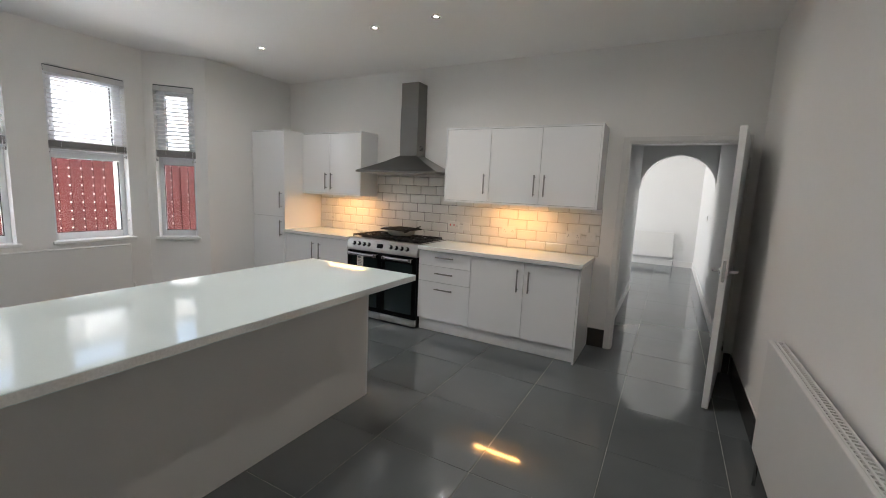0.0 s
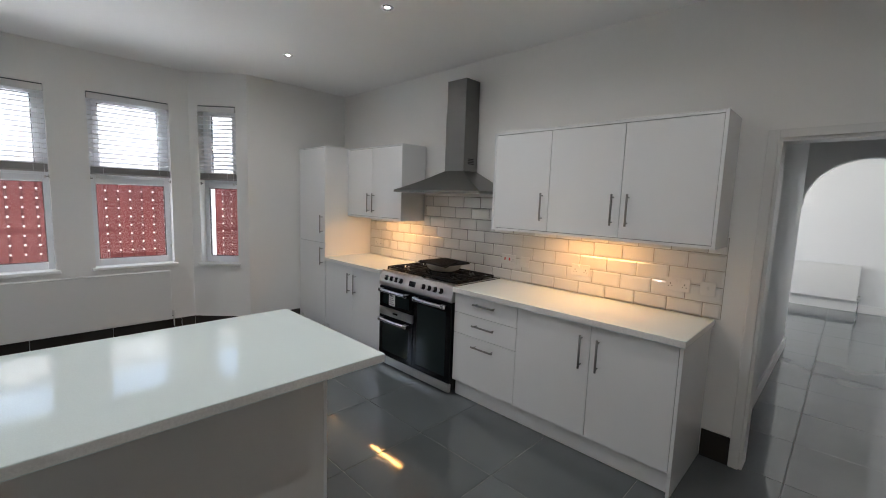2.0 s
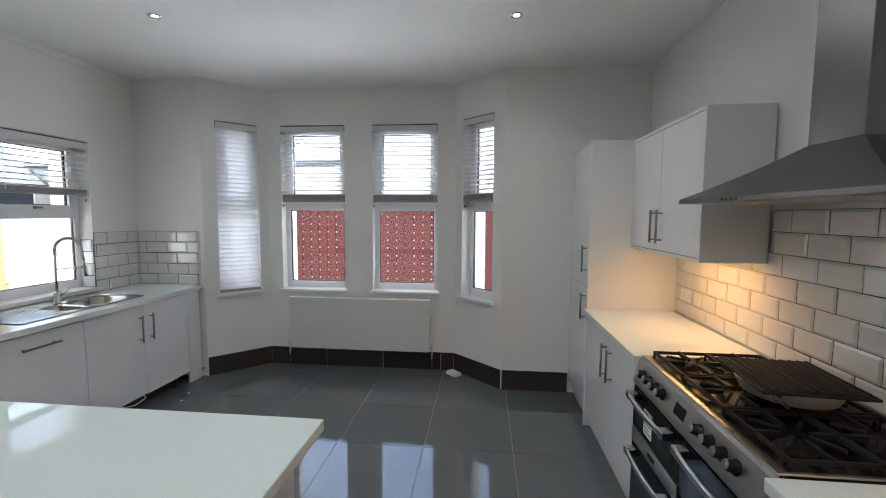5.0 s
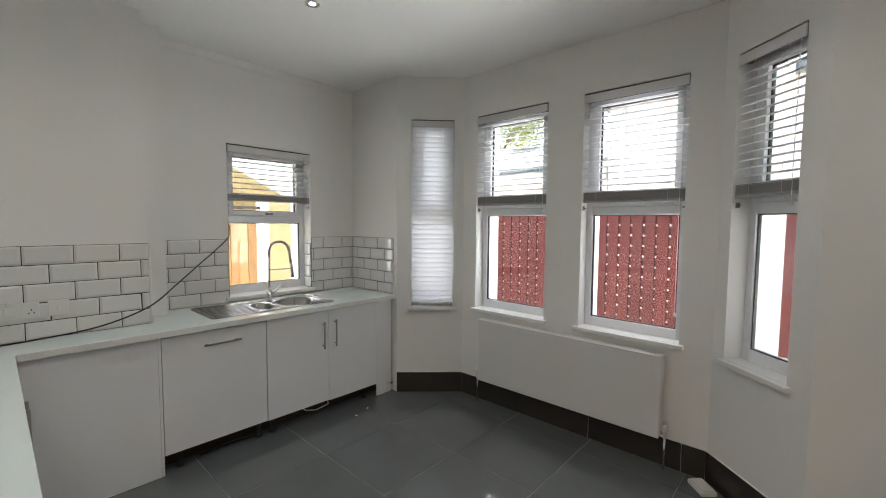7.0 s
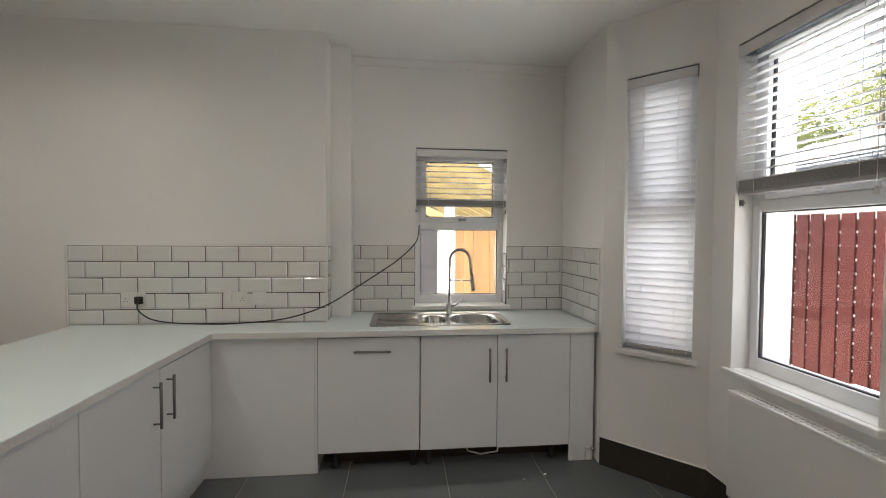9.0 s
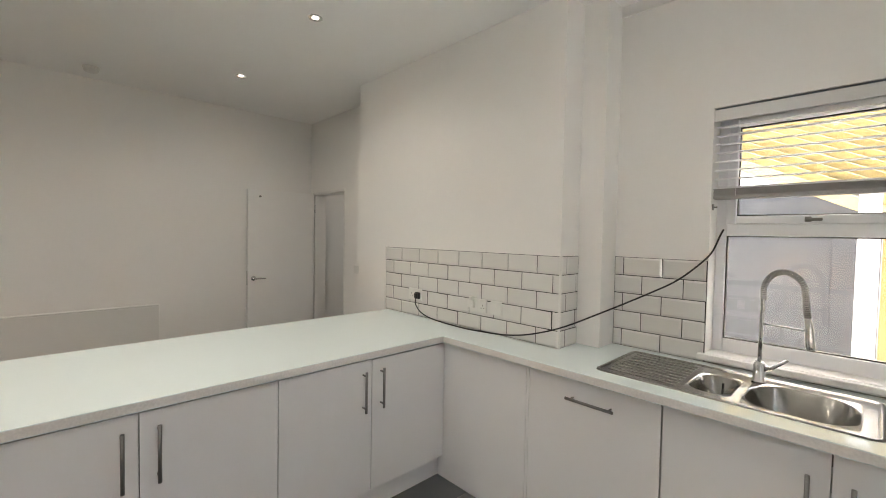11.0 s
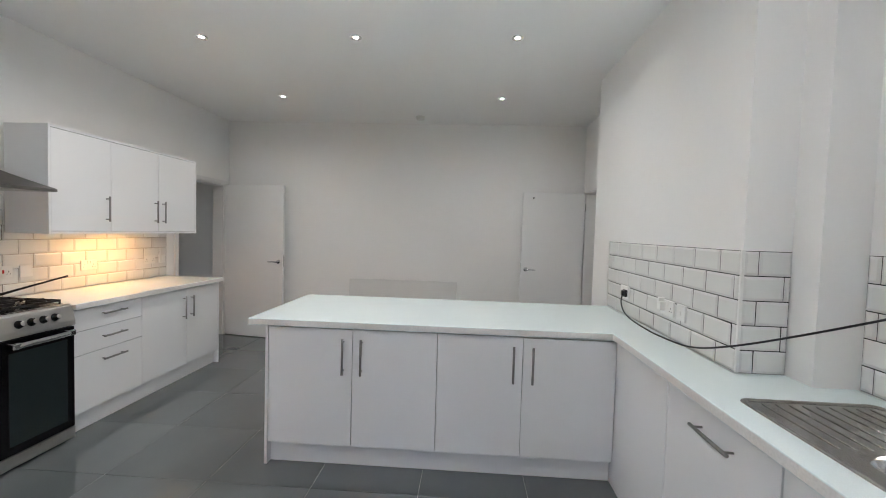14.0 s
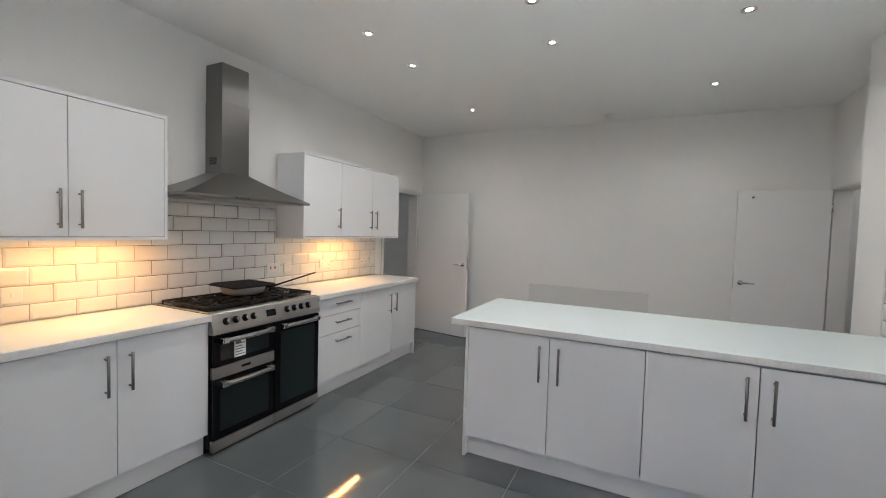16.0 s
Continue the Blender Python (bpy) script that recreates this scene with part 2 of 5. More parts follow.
def turned(bm, profile, sides=24, m=Matrix()):
    """A shape turned about z: profile is a list of (radius, height)."""
    rings = []
    for r, h in profile:
        if r < 1e-6:
            rings.append([bm.verts.new(m @ Vector((0, 0, h)))])
        else:
            rings.append([bm.verts.new(m @ Vector((r * math.cos(2 * math.pi * k / sides), r * math.sin(2 * math.pi * k / sides), h))) for k in range(sides)])
    for a, b in zip(rings, rings[1:]):
        for k in range(sides):
            j = (k + 1) % sides
            if len(a) == 1 and len(b) == 1:
                continue
            if len(a) == 1:
                f = bm.faces.new((a[0], b[j], b[k]))
            elif len(b) == 1:
                f = bm.faces.new((a[k], a[j], b[0]))
            else:
                f = bm.faces.new((a[k], a[j], b[j], b[k]))
            f.smooth = True
    return bm


def loft(bm, rings):
    rows = [[bm.verts.new(p) for p in r] for r in rings]
    n = len(rows[0])
    for a, b in zip(rows, rows[1:]):
        for k in range(n):
            f = bm.faces.new((a[k], a[(k + 1) % n], b[(k + 1) % n], b[k]))
            f.smooth = True
    return rows


def mesh_of(name, bm, material):
    bmesh.ops.recalc_face_normals(bm, faces=bm.faces[:])
    me = bpy.data.meshes.new(name)
    bm.to_mesh(me)
    bm.free()
    me.materials.append(material)
    return me


def part(name, bm, material, parent=None, label="", m=None):
    ob = new(name, mesh_of(name, bm, material))
    if parent is not None:
        ob.parent = parent
    if m is not None:
        ob.matrix_basis = m
    if label:
        ob["label"] = label
    return ob


def thing(name, m, label, category, group="", kind=""):
    ob = new(name)
    ob.empty_display_size = 0.1
    ob.matrix_basis = m
    return tagged(ob, label, category, group, kind)


def structure(name, bm, material, label, category):
    return tagged(part(name, bm, material), label, category, kind="structure")


# ---- the plan ----
N, E, WP, WB = 4.373, 1.200, -4.212, -4.628
BAY_S, BAY_SW, BAY_NW, BAY_N = (WP, 0.345), (WB, 0.770), (WB, 2.712), (WP, 3.162)
BREAST, RECESS, ALCOVE = 0.034, -0.330, -0.283
BREAST_E, BREAST_W = -0.382, -2.414


def seg_pose(p0, p1):
    """x along the wall, y outwards, z up."""
    dx, dy = p1[0] - p0[0], p1[1] - p0[1]
    return pose(p0[0], p0[1], 0, 0, 0, math.degrees(math.atan2(dy, dx))), math.hypot(dx, dy)


def wall(name, p0, p1, thick, openings=(), top=CEIL, extend=(0, 0), material=None, label="", z0=0.0):
    m, length = seg_pose(p0, p1)
    bm = bmesh.new()
    s = -extend[0]
    for a, b, lo, hi in sorted(openings):
        box(bm, s, a, 0, thick, z0, top)
        if lo > z0:
            box(bm, a, b, 0, thick, z0, lo)
        if hi < top:
            box(bm, a, b, 0, thick, hi, top)
        s = b
    box(bm, s, length + extend[1], 0, thick, z0, top)
    ob = structure(name, bm, material or PAINT, label or "off-white painted plaster wall, slightly uneven", "wall")
    ob.matrix_basis = m
    return ob, m, length


WIN2, WIN3 = (0.148, 0.821), (1.103, 1.762)
W_SPLAY_S = (0.126, 0.51)
W_SPLAY_N = (0.091, 0.49)
WIN_Z = (0.80, 2.467)
wall_west_south, _, _ = wall("wall_west_south", (WP, RECESS), BAY_S, 0.10, extend=(0.1, 0))
wall_bay_south, M_SS, L_SS = wall("wall_bay_south", BAY_S, BAY_SW, 0.34, [(*W_SPLAY_S, 0.785, 2.460)])
wall_bay_west, M_BW, L_BW = wall("wall_bay_west", BAY_SW, BAY_NW, 0.34, [(*WIN2, *WIN_Z), (*WIN3, *WIN_Z)], extend=(0.08, 0.08))
wall_bay_north, M_SN, L_SN = wall("wall_bay_north", BAY_NW, BAY_N, 0.34, [(*W_SPLAY_N, 0.782, 2.489)])
wall_west_north, _, _ = wall("wall_west_north", BAY_N, (WP, N), 0.10, extend=(0, 0.1))
DOOR_N = (0.205, 1.09, 1.985)
wall_north, M_N, L_N = wall("wall_north", (WP, N), (E, N), 0.14, [(DOOR_N[0] - WP, DOOR_N[1] - WP, 0, DOOR_N[2])], extend=(0.0, 0.14))
wall_east, _, _ = wall("wall_east", (E, N), (E, ALCOVE), 0.14, extend=(0, 0.14))
DOOR_S = (0.400, 1.118, 1.985)
wall_south, _, _ = wall("wall_south", (E, ALCOVE), (BREAST_E, ALCOVE), 0.14, [(E - DOOR_S[1], E - DOOR_S[0], 0, DOOR_S[2])])
chimney_breast = structure("wall_chimney_breast", boxed(BREAST_W, BREAST_E, -0.60, BREAST, 0, CEIL), PAINT, "off-white painted chimney breast above the worktop", "wall")
WIN_S = (0.614, 1.336, 0.937, 2.165)
wall_sink, M_SK, L_SK = wall("wall_sink", (BREAST_W, RECESS), (WP, RECESS), 0.38, [WIN_S], extend=(0, 0.1))
structure("wall_pipe_boxing", boxed(-2.555, BREAST_W, RECESS, -0.157, 0, CEIL), PAINT, "white painted pipe boxing in the recess corner", "wall")
structure("trim_bulkhead", boxed(WP, -2.555, RECESS, RECESS + 0.014, 2.765, CEIL, 0.004), PAINT, "white plaster bulkhead under the ceiling", "trim")
structure("ceiling", boxed(-5.2, E + 0.16, -0.75, N + 0.16, CEIL, CEIL + 0.10), CEILING, "flat off-white painted plaster ceiling", "ceiling")
floor = structure("floor", boxed(-5.0, E + 0.16, -1.9, 11.0, -0.10, -0.003), GROUT, "dark grey polished porcelain tile floor with pale joints", "floor")

# corridor beyond the north door, with its arch and the far room
CL, CR, ARCH_Y, FAR_Y = 0.127, 1.15, 7.547, 10.774
structure("wall_corridor_west", box(box(boxed(CL - 0.12, CL, N + 0.14, 4.62, 0, 2.7), CL - 0.12, CL, 5.40, ARCH_Y, 0, 2.7), CL - 0.12, CL, 4.62, 5.40, 2.0, 2.7), CORRIDOR, "white painted corridor wall with a doorway", "wall")
structure("wall_corridor_east", boxed(CR, CR + 0.12, N + 0.14, FAR_Y, 0, 2.7), CORRIDOR, "white painted corridor wall", "wall")
# unseen overhang, added to keep the sun off the sink window
structure("roof_eaves", boxed(-4.3, -2.0, -1.35, -0.76, 2.60, 2.70, 0.01), RENDER, "unseen white overhang added to shade the sink window", "roof")
structure("ceiling_corridor", boxed(-3.2, 1.4, N + 0.14, FAR_Y + 0.2, 2.7, 2.8), CEILING, "white corridor ceiling", "ceiling")
structure("wall_far", boxed(-3.2, CR + 0.12, FAR_Y, FAR_Y + 0.12, 0, 2.7), CORRIDOR, "white painted end wall of the far room", "wall")
structure("wall_far_south", boxed(-3.2, CL - 0.12, ARCH_Y, ARCH_Y + 0.12, 0, 2.7), CORRIDOR, "white painted wall beside the arch", "wall")
# this window opening is unseen, added to let in the far room's lamp
structure("wall_far_west", box(box(box(boxed(-3.2, -3.08, ARCH_Y + 0.12, 8.4, 0, 2.7), -3.2, -3.08, 10.0, FAR_Y, 0, 2.7), -3.2, -3.08, 8.4, 10.0, 0, 0.7), -3.2, -3.08, 8.4, 10.0, 2.3, 2.7), CORRIDOR, "white painted wall with an unseen added window opening", "wall")
structure("wall_side_room", box(boxed(-1.0, -0.95, N + 0.14, 6.5, 0, 2.7), -1.0, CL - 0.12, 6.45, 6.5, 0, 2.7), CORRIDOR, "white painted wall of a side room", "wall")


def arch():
    bm = bmesh.new()
    cx, r, spring, top = (CL + CR) / 2, (CR - CL) / 2, 1.645, 2.7
    steps = 28
    ring = [(cx - r * math.cos(math.pi * k / steps), spring + r * math.sin(math.pi * k / steps)) for k in range(steps + 1)]
    for y in (ARCH_Y, ARCH_Y + 0.14):
        low = [bm.verts.new((x, y, z)) for x, z in ring]
        high = [bm.verts.new((x, y, top)) for x, z in ring]
        for k in range(steps):
            bm.faces.new((low[k], low[k + 1], high[k + 1], high[k]))
        if y == ARCH_Y:
            front = low
    for k in range(steps):
        bm.faces.new((front[k], front[k + 1], low[k + 1], low[k]))
    structure("wall_arch", bm, CORRIDOR, "white plaster round arch across the corridor", "arch")


arch()
for a, b, y0, y1 in ((CR - 0.016, CR, N + 0.14, FAR_Y), (CL, CL + 0.016, 5.46, ARCH_Y)):
    structure("baseboard", boxed(a, b, y0, y1, 0, 0.13, 0.004), TRIM, "white gloss corridor skirting board", "baseboard")
structure("baseboard", boxed(-3.08, CR - 0.016, FAR_Y - 0.016, FAR_Y, 0, 0.13, 0.004), TRIM, "white gloss skirting board", "baseboard")
# small hall behind the south door, from which the walk starts
structure("wall_hall", box(box(boxed(-0.05, 0.03, -0.78, ALCOVE - 0.14, 0, 2.6), E, E + 0.14, -0.78, ALCOVE - 0.14, 0, 2.6), -0.05, E + 0.14, -0.86, -0.78, 0, 2.6), CORRIDOR, "white painted hall walls", "wall")
structure("ceiling_hall", boxed(-0.05, E + 0.14, -0.86, ALCOVE - 0.14, 2.6, 2.7), CEILING, "white hall ceiling", "ceiling")


# ---- doors ----
def lever(parent, x, y, z, way, side):
    """A lever handle on a round rose; way: out of the door face (+1/-1 in y), side: which way the lever points."""
    h = part("door_handle", turned(bmesh.new(), [(0, 0), (0.026, 0), (0.026, 0.007), (0.022, 0.010), (0.011, 0.012), (0.010, 0.045), (0, 0.045)], 20,
             pose(x, y, z, -90 * way, 0, 0)), CHROME, parent, "chrome lever handle")
    part("lever", tube(bmesh.new(), [(x, y + way * 0.042, z), (x + side * 0.02, y + way * 0.048, z), (x + side * 0.06, y + way * 0.05, z + 0.002), (x + side * 0.115, y + way * 0.05, z - 0.003)], [0.010, 0.010, 0.009, 0.008], 12), CHROME, h)


def flush_door(name, m, width, label, hook=False):
    """A leaf hinged at x=0 that reaches along +x, with its two faces at y=0 and y=0.04."""
    leaf = thing(name, m, label, "door", kind="structure")
    part("leaf", boxed(0, width, 0, 0.04, 0.008, 1.972, 0.003), DOOR, leaf)
    lever(leaf, width - 0.06, 0.0, 1.0, -1, -1)
    lever(leaf, width - 0.06, 0.04, 1.0, 1, -1)
    part("latch", boxed(width - 0.001, width + 0.003, 0.010, 0.030, 0.93, 1.08, 0.001), CHROME, leaf, "brass-coloured latch plate")
    for z in (0.20, 1.75):
        part("hinge", tube(bmesh.new(), [(-0.006, 0.046, z), (-0.006, 0.046, z + 0.09)], 0.007), CHROME, leaf)
    if hook:
        part("hook", turned(bmesh.new(), [(0, 0), (0.011, 0), (0.011, 0.006), (0.006, 0.012), (0.010, 0.022), (0, 0.026)], 14, pose(width - 0.13, 0.04, 1.90, -90, 0, 0)), HANDLE, leaf, "small dark coat hook")
    return leaf


door_n_way = math.degrees(math.atan2(3.503 - 4.35, 0.945 - 1.075))
flush_door("door_1", pose(1.075, 4.350, 0, 0, 0, door_n_way), 0.845, "plain white flush door standing open against the wall")
flush_door("door_2", pose(1.140, ALCOVE + 0.01, 0, 0, 0, 90), 0.765, "plain white flush door standing open with a coat hook", hook=True)


def frame_set(name, x0, x1, top, y_in, y_out, room_side):
    """Lining and architrave of a doorway in a wall along x."""
    f = thing(name, pose(0, 0, 0), "white painted door lining and architrave", "door frame", kind="structure")
    a, b = min(y_in, y_out), max(y_in, y_out)
    part("jamb", boxed(x0, x0 + 0.025, a, b, 0, top - 0.025, 0.002), TRIM, f)
    part("jamb", boxed(x1 - 0.025, x1, a, b, 0, top - 0.025, 0.002), TRIM, f)
    part("head", boxed(x0, x1, a, b, top - 0.025, top, 0.002), TRIM, f)
    if room_side > 0:
        part("head_strip", boxed(x0 - 0.01, x1, y_in, y_in + 0.022, top - 0.016, top + 0.006, 0.003), TRIM, f)
    for y in (y_in, y_out) if room_side < 0 else (y_out,):
        yo = y + (0.016 if y == b else -0.016)
        lo, hi = min(y, yo), max(y, yo)
        part("architrave", boxed(x0 - 0.045, x0 + 0.008, lo, hi, 0, top + 0.04, 0.005), TRIM, f)
        part("architrave", boxed(x1 - 0.008, x1 + 0.045, lo, hi, 0, top + 0.04, 0.005), TRIM, f)
        part("architrave", boxed(x0 + 0.008, x1 - 0.008, lo, hi, top - 0.008, top + 0.04, 0.005), TRIM, f)
    return f


frame_set("door_frame_1", DOOR_N[0], DOOR_N[1], DOOR_N[2], N, N + 0.14, -1)
frame_set("door_frame_2", DOOR_S[0], DOOR_S[1], DOOR_S[2], ALCOVE, ALCOVE - 0.14, 1)
side_frame = thing("door_frame_3", pose(CL, 4.62, 0, 0, 0, 90), "white painted side doorway frame in the corridor", "door frame", kind="structure")
part("jamb", boxed(-0.05, 0.02, -0.016, 0.12, 0, 2.0, 0.004), TRIM, side_frame)
part("jamb", boxed(0.76, 0.84, -0.016, 0.12, 0, 2.0, 0.004), TRIM, side_frame)
part("head", boxed(-0.05, 0.84, -0.016, 0.12, 2.0, 2.06, 0.004), TRIM, side_frame)


# ---- windows ----
def window(name, m, s0, s1, z0, z1, transom, inset, out, label, sill=True, grey_handle=False):
    """A plastic window in a wall's opening. m: the wall's pose; transom: the height of the middle bar; inset: from the wall's face to the frame."""
    w = thing(name, m, label, "window", kind="structure")
    y0, y1 = inset, inset + 0.065
    fr = 0.045
    foot = 0.070 if sill else fr
    frame_part = part("window_frame", box(box(box(box(boxed(s0, s0 + fr, y0, y1, z0, z1, 0.004), s1 - fr, s1, y0, y1, z0, z1, 0.004), s0 + fr, s1 - fr, y0, y1, z0, z0 + foot, 0.004),
                      s0 + fr, s1 - fr, y0, y1, z1 - fr, z1, 0.004), s0 + fr, s1 - fr, y0, y1, transom - 0.03, transom + 0.03, 0.004), UPVC, w)
    for k, (lo, hi) in enumerate(((z0 + foot, transom - 0.03), (transom + 0.03, z1 - fr))):
        a, b = s0 + fr, s1 - fr
        if k == 1:
            sash = part("sash", box(box(box(boxed(a, a + 0.04, y0 - 0.012, y1 - 0.01, lo, hi, 0.004), b - 0.04, b, y0 - 0.012, y1 - 0.01, lo, hi, 0.004), a + 0.04, b - 0.04, y0 - 0.012, y1 - 0.01, lo, lo + 0.04, 0.004),
                        a + 0.04, b - 0.04, y0 - 0.012, y1 - 0.01, hi - 0.04, hi, 0.004), UPVC, w)
            a, b, lo, hi = a + 0.04, b - 0.04, lo + 0.04, hi - 0.04
            c = (a + b) / 2
            part("window_handle", box(boxed(c - 0.012, c + 0.012, y0 - 0.024, y0 - 0.012, lo - 0.032, lo - 0.008, 0.003), c - 0.008, c + 0.05, y0 - 0.034, y0 - 0.024, lo - 0.028, lo - 0.014, 0.003), HANDLE if grey_handle else UPVC, w)
        gk = bmesh.new()
        for q in ((a, a + 0.006, lo, hi), (b - 0.006, b, lo, hi), (a + 0.006, b - 0.006, lo, lo + 0.006), (a + 0.006, b - 0.006, hi - 0.006, hi)):
            box(gk, q[0], q[1], y0 + 0.012, y0 + 0.034, q[2], q[3])
        part("gasket", gk, RUBBER, w, "black rubber glazing gasket")
        pane = part("pane", boxed(a + 0.004, b - 0.004, y0 + 0.018, y0 + 0.026, lo + 0.004, hi - 0.004), GLASS, w, "clear glass pane")
        pane.visible_shadow = False
    if sill:
        part("window_sill", boxed(s0 - 0.03, s1 + 0.03, -0.035, 0.0, z0 - 0.028, z0 + 0.004, 0.006), TRIM, w, "white painted sill nosing")
        part("window_board", boxed(s0, s1, 0.0, inset, z0 - 0.02, z0 + 0.004), TRIM, w)
    part("outer_sill", boxed(s0, s1, y1, out + 0.04, z0 - 0.001, z0 + 0.002), RENDER, w)
    return w


TRANSOM = 1.645
window("window_1", M_SS, *W_SPLAY_S, 0.785, 2.460, TRANSOM, 0.11, 0.34, "narrow white plastic bay window behind a closed blind")
window("window_2", M_BW, *WIN2, *WIN_Z, TRANSOM, 0.10, 0.34, "white plastic bay window with a half-raised blind")
window("window_3", M_BW, *WIN3, *WIN_Z, TRANSOM, 0.10, 0.34, "white plastic bay window with a half-raised blind")
window("window_4", M_SN, *W_SPLAY_N, 0.782, 2.489, TRANSOM, 0.11, 0.34, "narrow white plastic bay window with a half-raised blind")
window("window_5", M_SK, *WIN_S, 1.565, 0.12, 0.38, "small white plastic window above the sink", grey_handle=True)


def slat_mesh(width):
    bm = bmesh.new()
    pts = [(-0.0255, -0.0035), (-0.0125, 0.001), (0, 0.0025), (0.0125, 0.001), (0.0255, -0.0035)]
    rows = []
    for x in (0, width):
        rows.append([bm.verts.new((x, a, b)) for a, b in pts] + [bm.verts.new((x, a, b - 0.0028)) for a, b in reversed(pts)])
    n = len(rows[0])
    for k in range(n):
        bm.faces.new((rows[0][k], rows[0][(k + 1) % n], rows[1][(k + 1) % n], rows[1][k]))
    bm.faces.new(rows[0][::-1])
    bm.faces.new(rows[1])
    return mesh_of("slat", bm, SLAT)


def blind(m, s0, s1, top, bottom, tilt, label, y=0.035, pitch=0.043, stack=0.0, drop=0.03):
    """A Venetian blind in the reveal: headrail, slats, cords and bottom rail."""
    b = thing("venetian_blind", m, label, "blind", "window blinds")
    # dark colour here paints the shadow gap seen above the valance
    part("headrail", boxed(s0 + 0.004, s1 - 0.004, y - 0.032, y + 0.03, top - 0.055, top - 0.002, 0.004), SLATE, b, "headrail coloured dark as the shadow line over the valance")
    part("valance", boxed(s0 + 0.003, s1 - 0.003, y - 0.044, y - 0.033, top - 0.070, top - 0.013, 0.004), VALANCE, b, "grey-white valance board")
    me = slat_mesh(s1 - s0 - 0.016)
    # stacked slats take the darker rail colour to hold the stack's shade
    packed_shade = me.copy()
    packed_shade.materials[0] = RAIL
    z = bottom + 0.03 + stack
    while z < top - 0.075:
        ob = new("slat", me)
        ob.parent = b
        ob.matrix_basis = pose(s0 + 0.008, y, z, tilt + random.uniform(-2, 2), 0, 0)
        z += pitch
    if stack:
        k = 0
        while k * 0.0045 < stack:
            ob = new("slat", packed_shade)
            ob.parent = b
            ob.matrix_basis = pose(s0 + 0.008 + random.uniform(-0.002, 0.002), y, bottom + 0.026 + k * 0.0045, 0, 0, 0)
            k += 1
    part("bottom_rail", boxed(s0 + 0.006, s1 - 0.006, y - 0.028, y + 0.028, bottom, bottom + 0.022, 0.005), RAIL, b, "grey bottom rail")
    for s in (s0 + 0.10, s1 - 0.10):
        for yy in (y - 0.027, y + 0.027):
            part("ladder_cord", tube(bmesh.new(), [(s, yy, bottom + 0.01), (s, yy, top - 0.04)], 0.0012, 5), SLAT, b)
    cord = part("pull_cord", tube(bmesh.new(), [(s1 - 0.03, y - 0.036, top - 0.05), (s1 - 0.03, y - 0.040, bottom - drop)], 0.0014, 5), SLAT, b)
    part("tassel", turned(bmesh.new(), [(0, 0), (0.009, 0), (0.007, 0.02), (0.003, 0.028), (0, 0.028)], 12, pose(s1 - 0.03, y - 0.040, bottom - drop - 0.025)), PLASTIC, cord)
    for s, way in ((s0, 1), (s1, -1)):
        part("hold_down", box(boxed(s, s + way * 0.004, y - 0.012, y + 0.012, bottom - 0.052, bottom - 0.022) if way > 0 else boxed(s - 0.004, s, y - 0.012, y + 0.012, bottom - 0.052, bottom - 0.022),
             min(s, s + way * 0.020), max(s, s + way * 0.020), y - 0.004, y + 0.004, bottom - 0.042, bottom - 0.034, 0.001), HANDLE, b, "small grey hold-down bracket")
    return b


blind(M_SS, *W_SPLAY_S, 2.460, 0.80, -66, "closed white Venetian blind in a narrow bay window")
blind(M_BW, *WIN2, WIN_Z[1], 1.70, 8, "half-raised white Venetian blind with open slats", stack=0.05)
blind(M_BW, *WIN3, WIN_Z[1], 1.70, 8, "half-raised white Venetian blind with open slats", stack=0.05, drop=0.7)
blind(M_SN, *W_SPLAY_N, 2.489, 1.70, 14, "half-raised white Venetian blind in a narrow bay window", stack=0.05)
blind(M_SK, WIN_S[0], WIN_S[1], WIN_S[3], 1.715, 6, "half-raised white Venetian blind above the sink", stack=0.03)


# ---- kitchen units ----
WT, WT_LOW, KICK = 0.897, 0.857, 0.137


def bar_handle(door, x, z, length, upright=True, y=0.0):
    """A bar on two posts, its middle at x, z on the door's face."""
    h, o = length / 2, y - 0.034
    a, b = ((x, o, z - h), (x, o, z + h)) if upright else ((x - h, o, z), (x + h, o, z))
    bm = tube(bmesh.new(), [a, b], 0.0068, 12)
    for k in (-0.8, 0.8):
        p = (x, z + k * h) if upright else (x + k * h, z)
        tube(bm, [(p[0], y, p[1]), (p[0], o, p[1])], 0.0045, 8)
    return part("handle", bm, HANDLE, door, "brushed steel bar handle")


def base_unit(m, width, fronts, label, depth=0.56, back=0.0, low=KICK, top=WT_LOW, name="base_cabinet", panel_side=""):
    """fronts: (x0, x1, z0, z1, handle x, handle z, upright, length, kind)."""
    u = thing(name, m, label, "cabinet", "kitchen base cabinets")
    part("body", boxed(0.002, width - 0.002, 0.050, depth, low, top, 0.001), CARCASS, u)
    for x0, x1, z0, z1, hx, hz, upright, length, kind in fronts:
        d = part(kind, boxed(x0 + 0.002, x1 - 0.002, 0, 0.0185, z0 + 0.002, z1 - 0.002, 0.0015), UNIT, u)
        if length:
            bar_handle(d, hx, hz, length, upright)
    return u


DOOR_TOP = 0.850
FY = 3.763
# run with the cooker, from the tall unit to the corridor door
base_unit(pose(-1.626, FY, 0), 0.591, [
    (0, 0.591, 0.700, DOOR_TOP, 0.31, 0.797, False, 0.20, "drawer"),
    (0, 0.591, 0.535, 0.700, 0.31, 0.632, False, 0.20, "drawer"),
    (0, 0.591, KICK, 0.535, 0.31, 0.468, False, 0.20, "drawer")], "gloss white three-drawer base unit beside the cooker", name="drawer_unit")
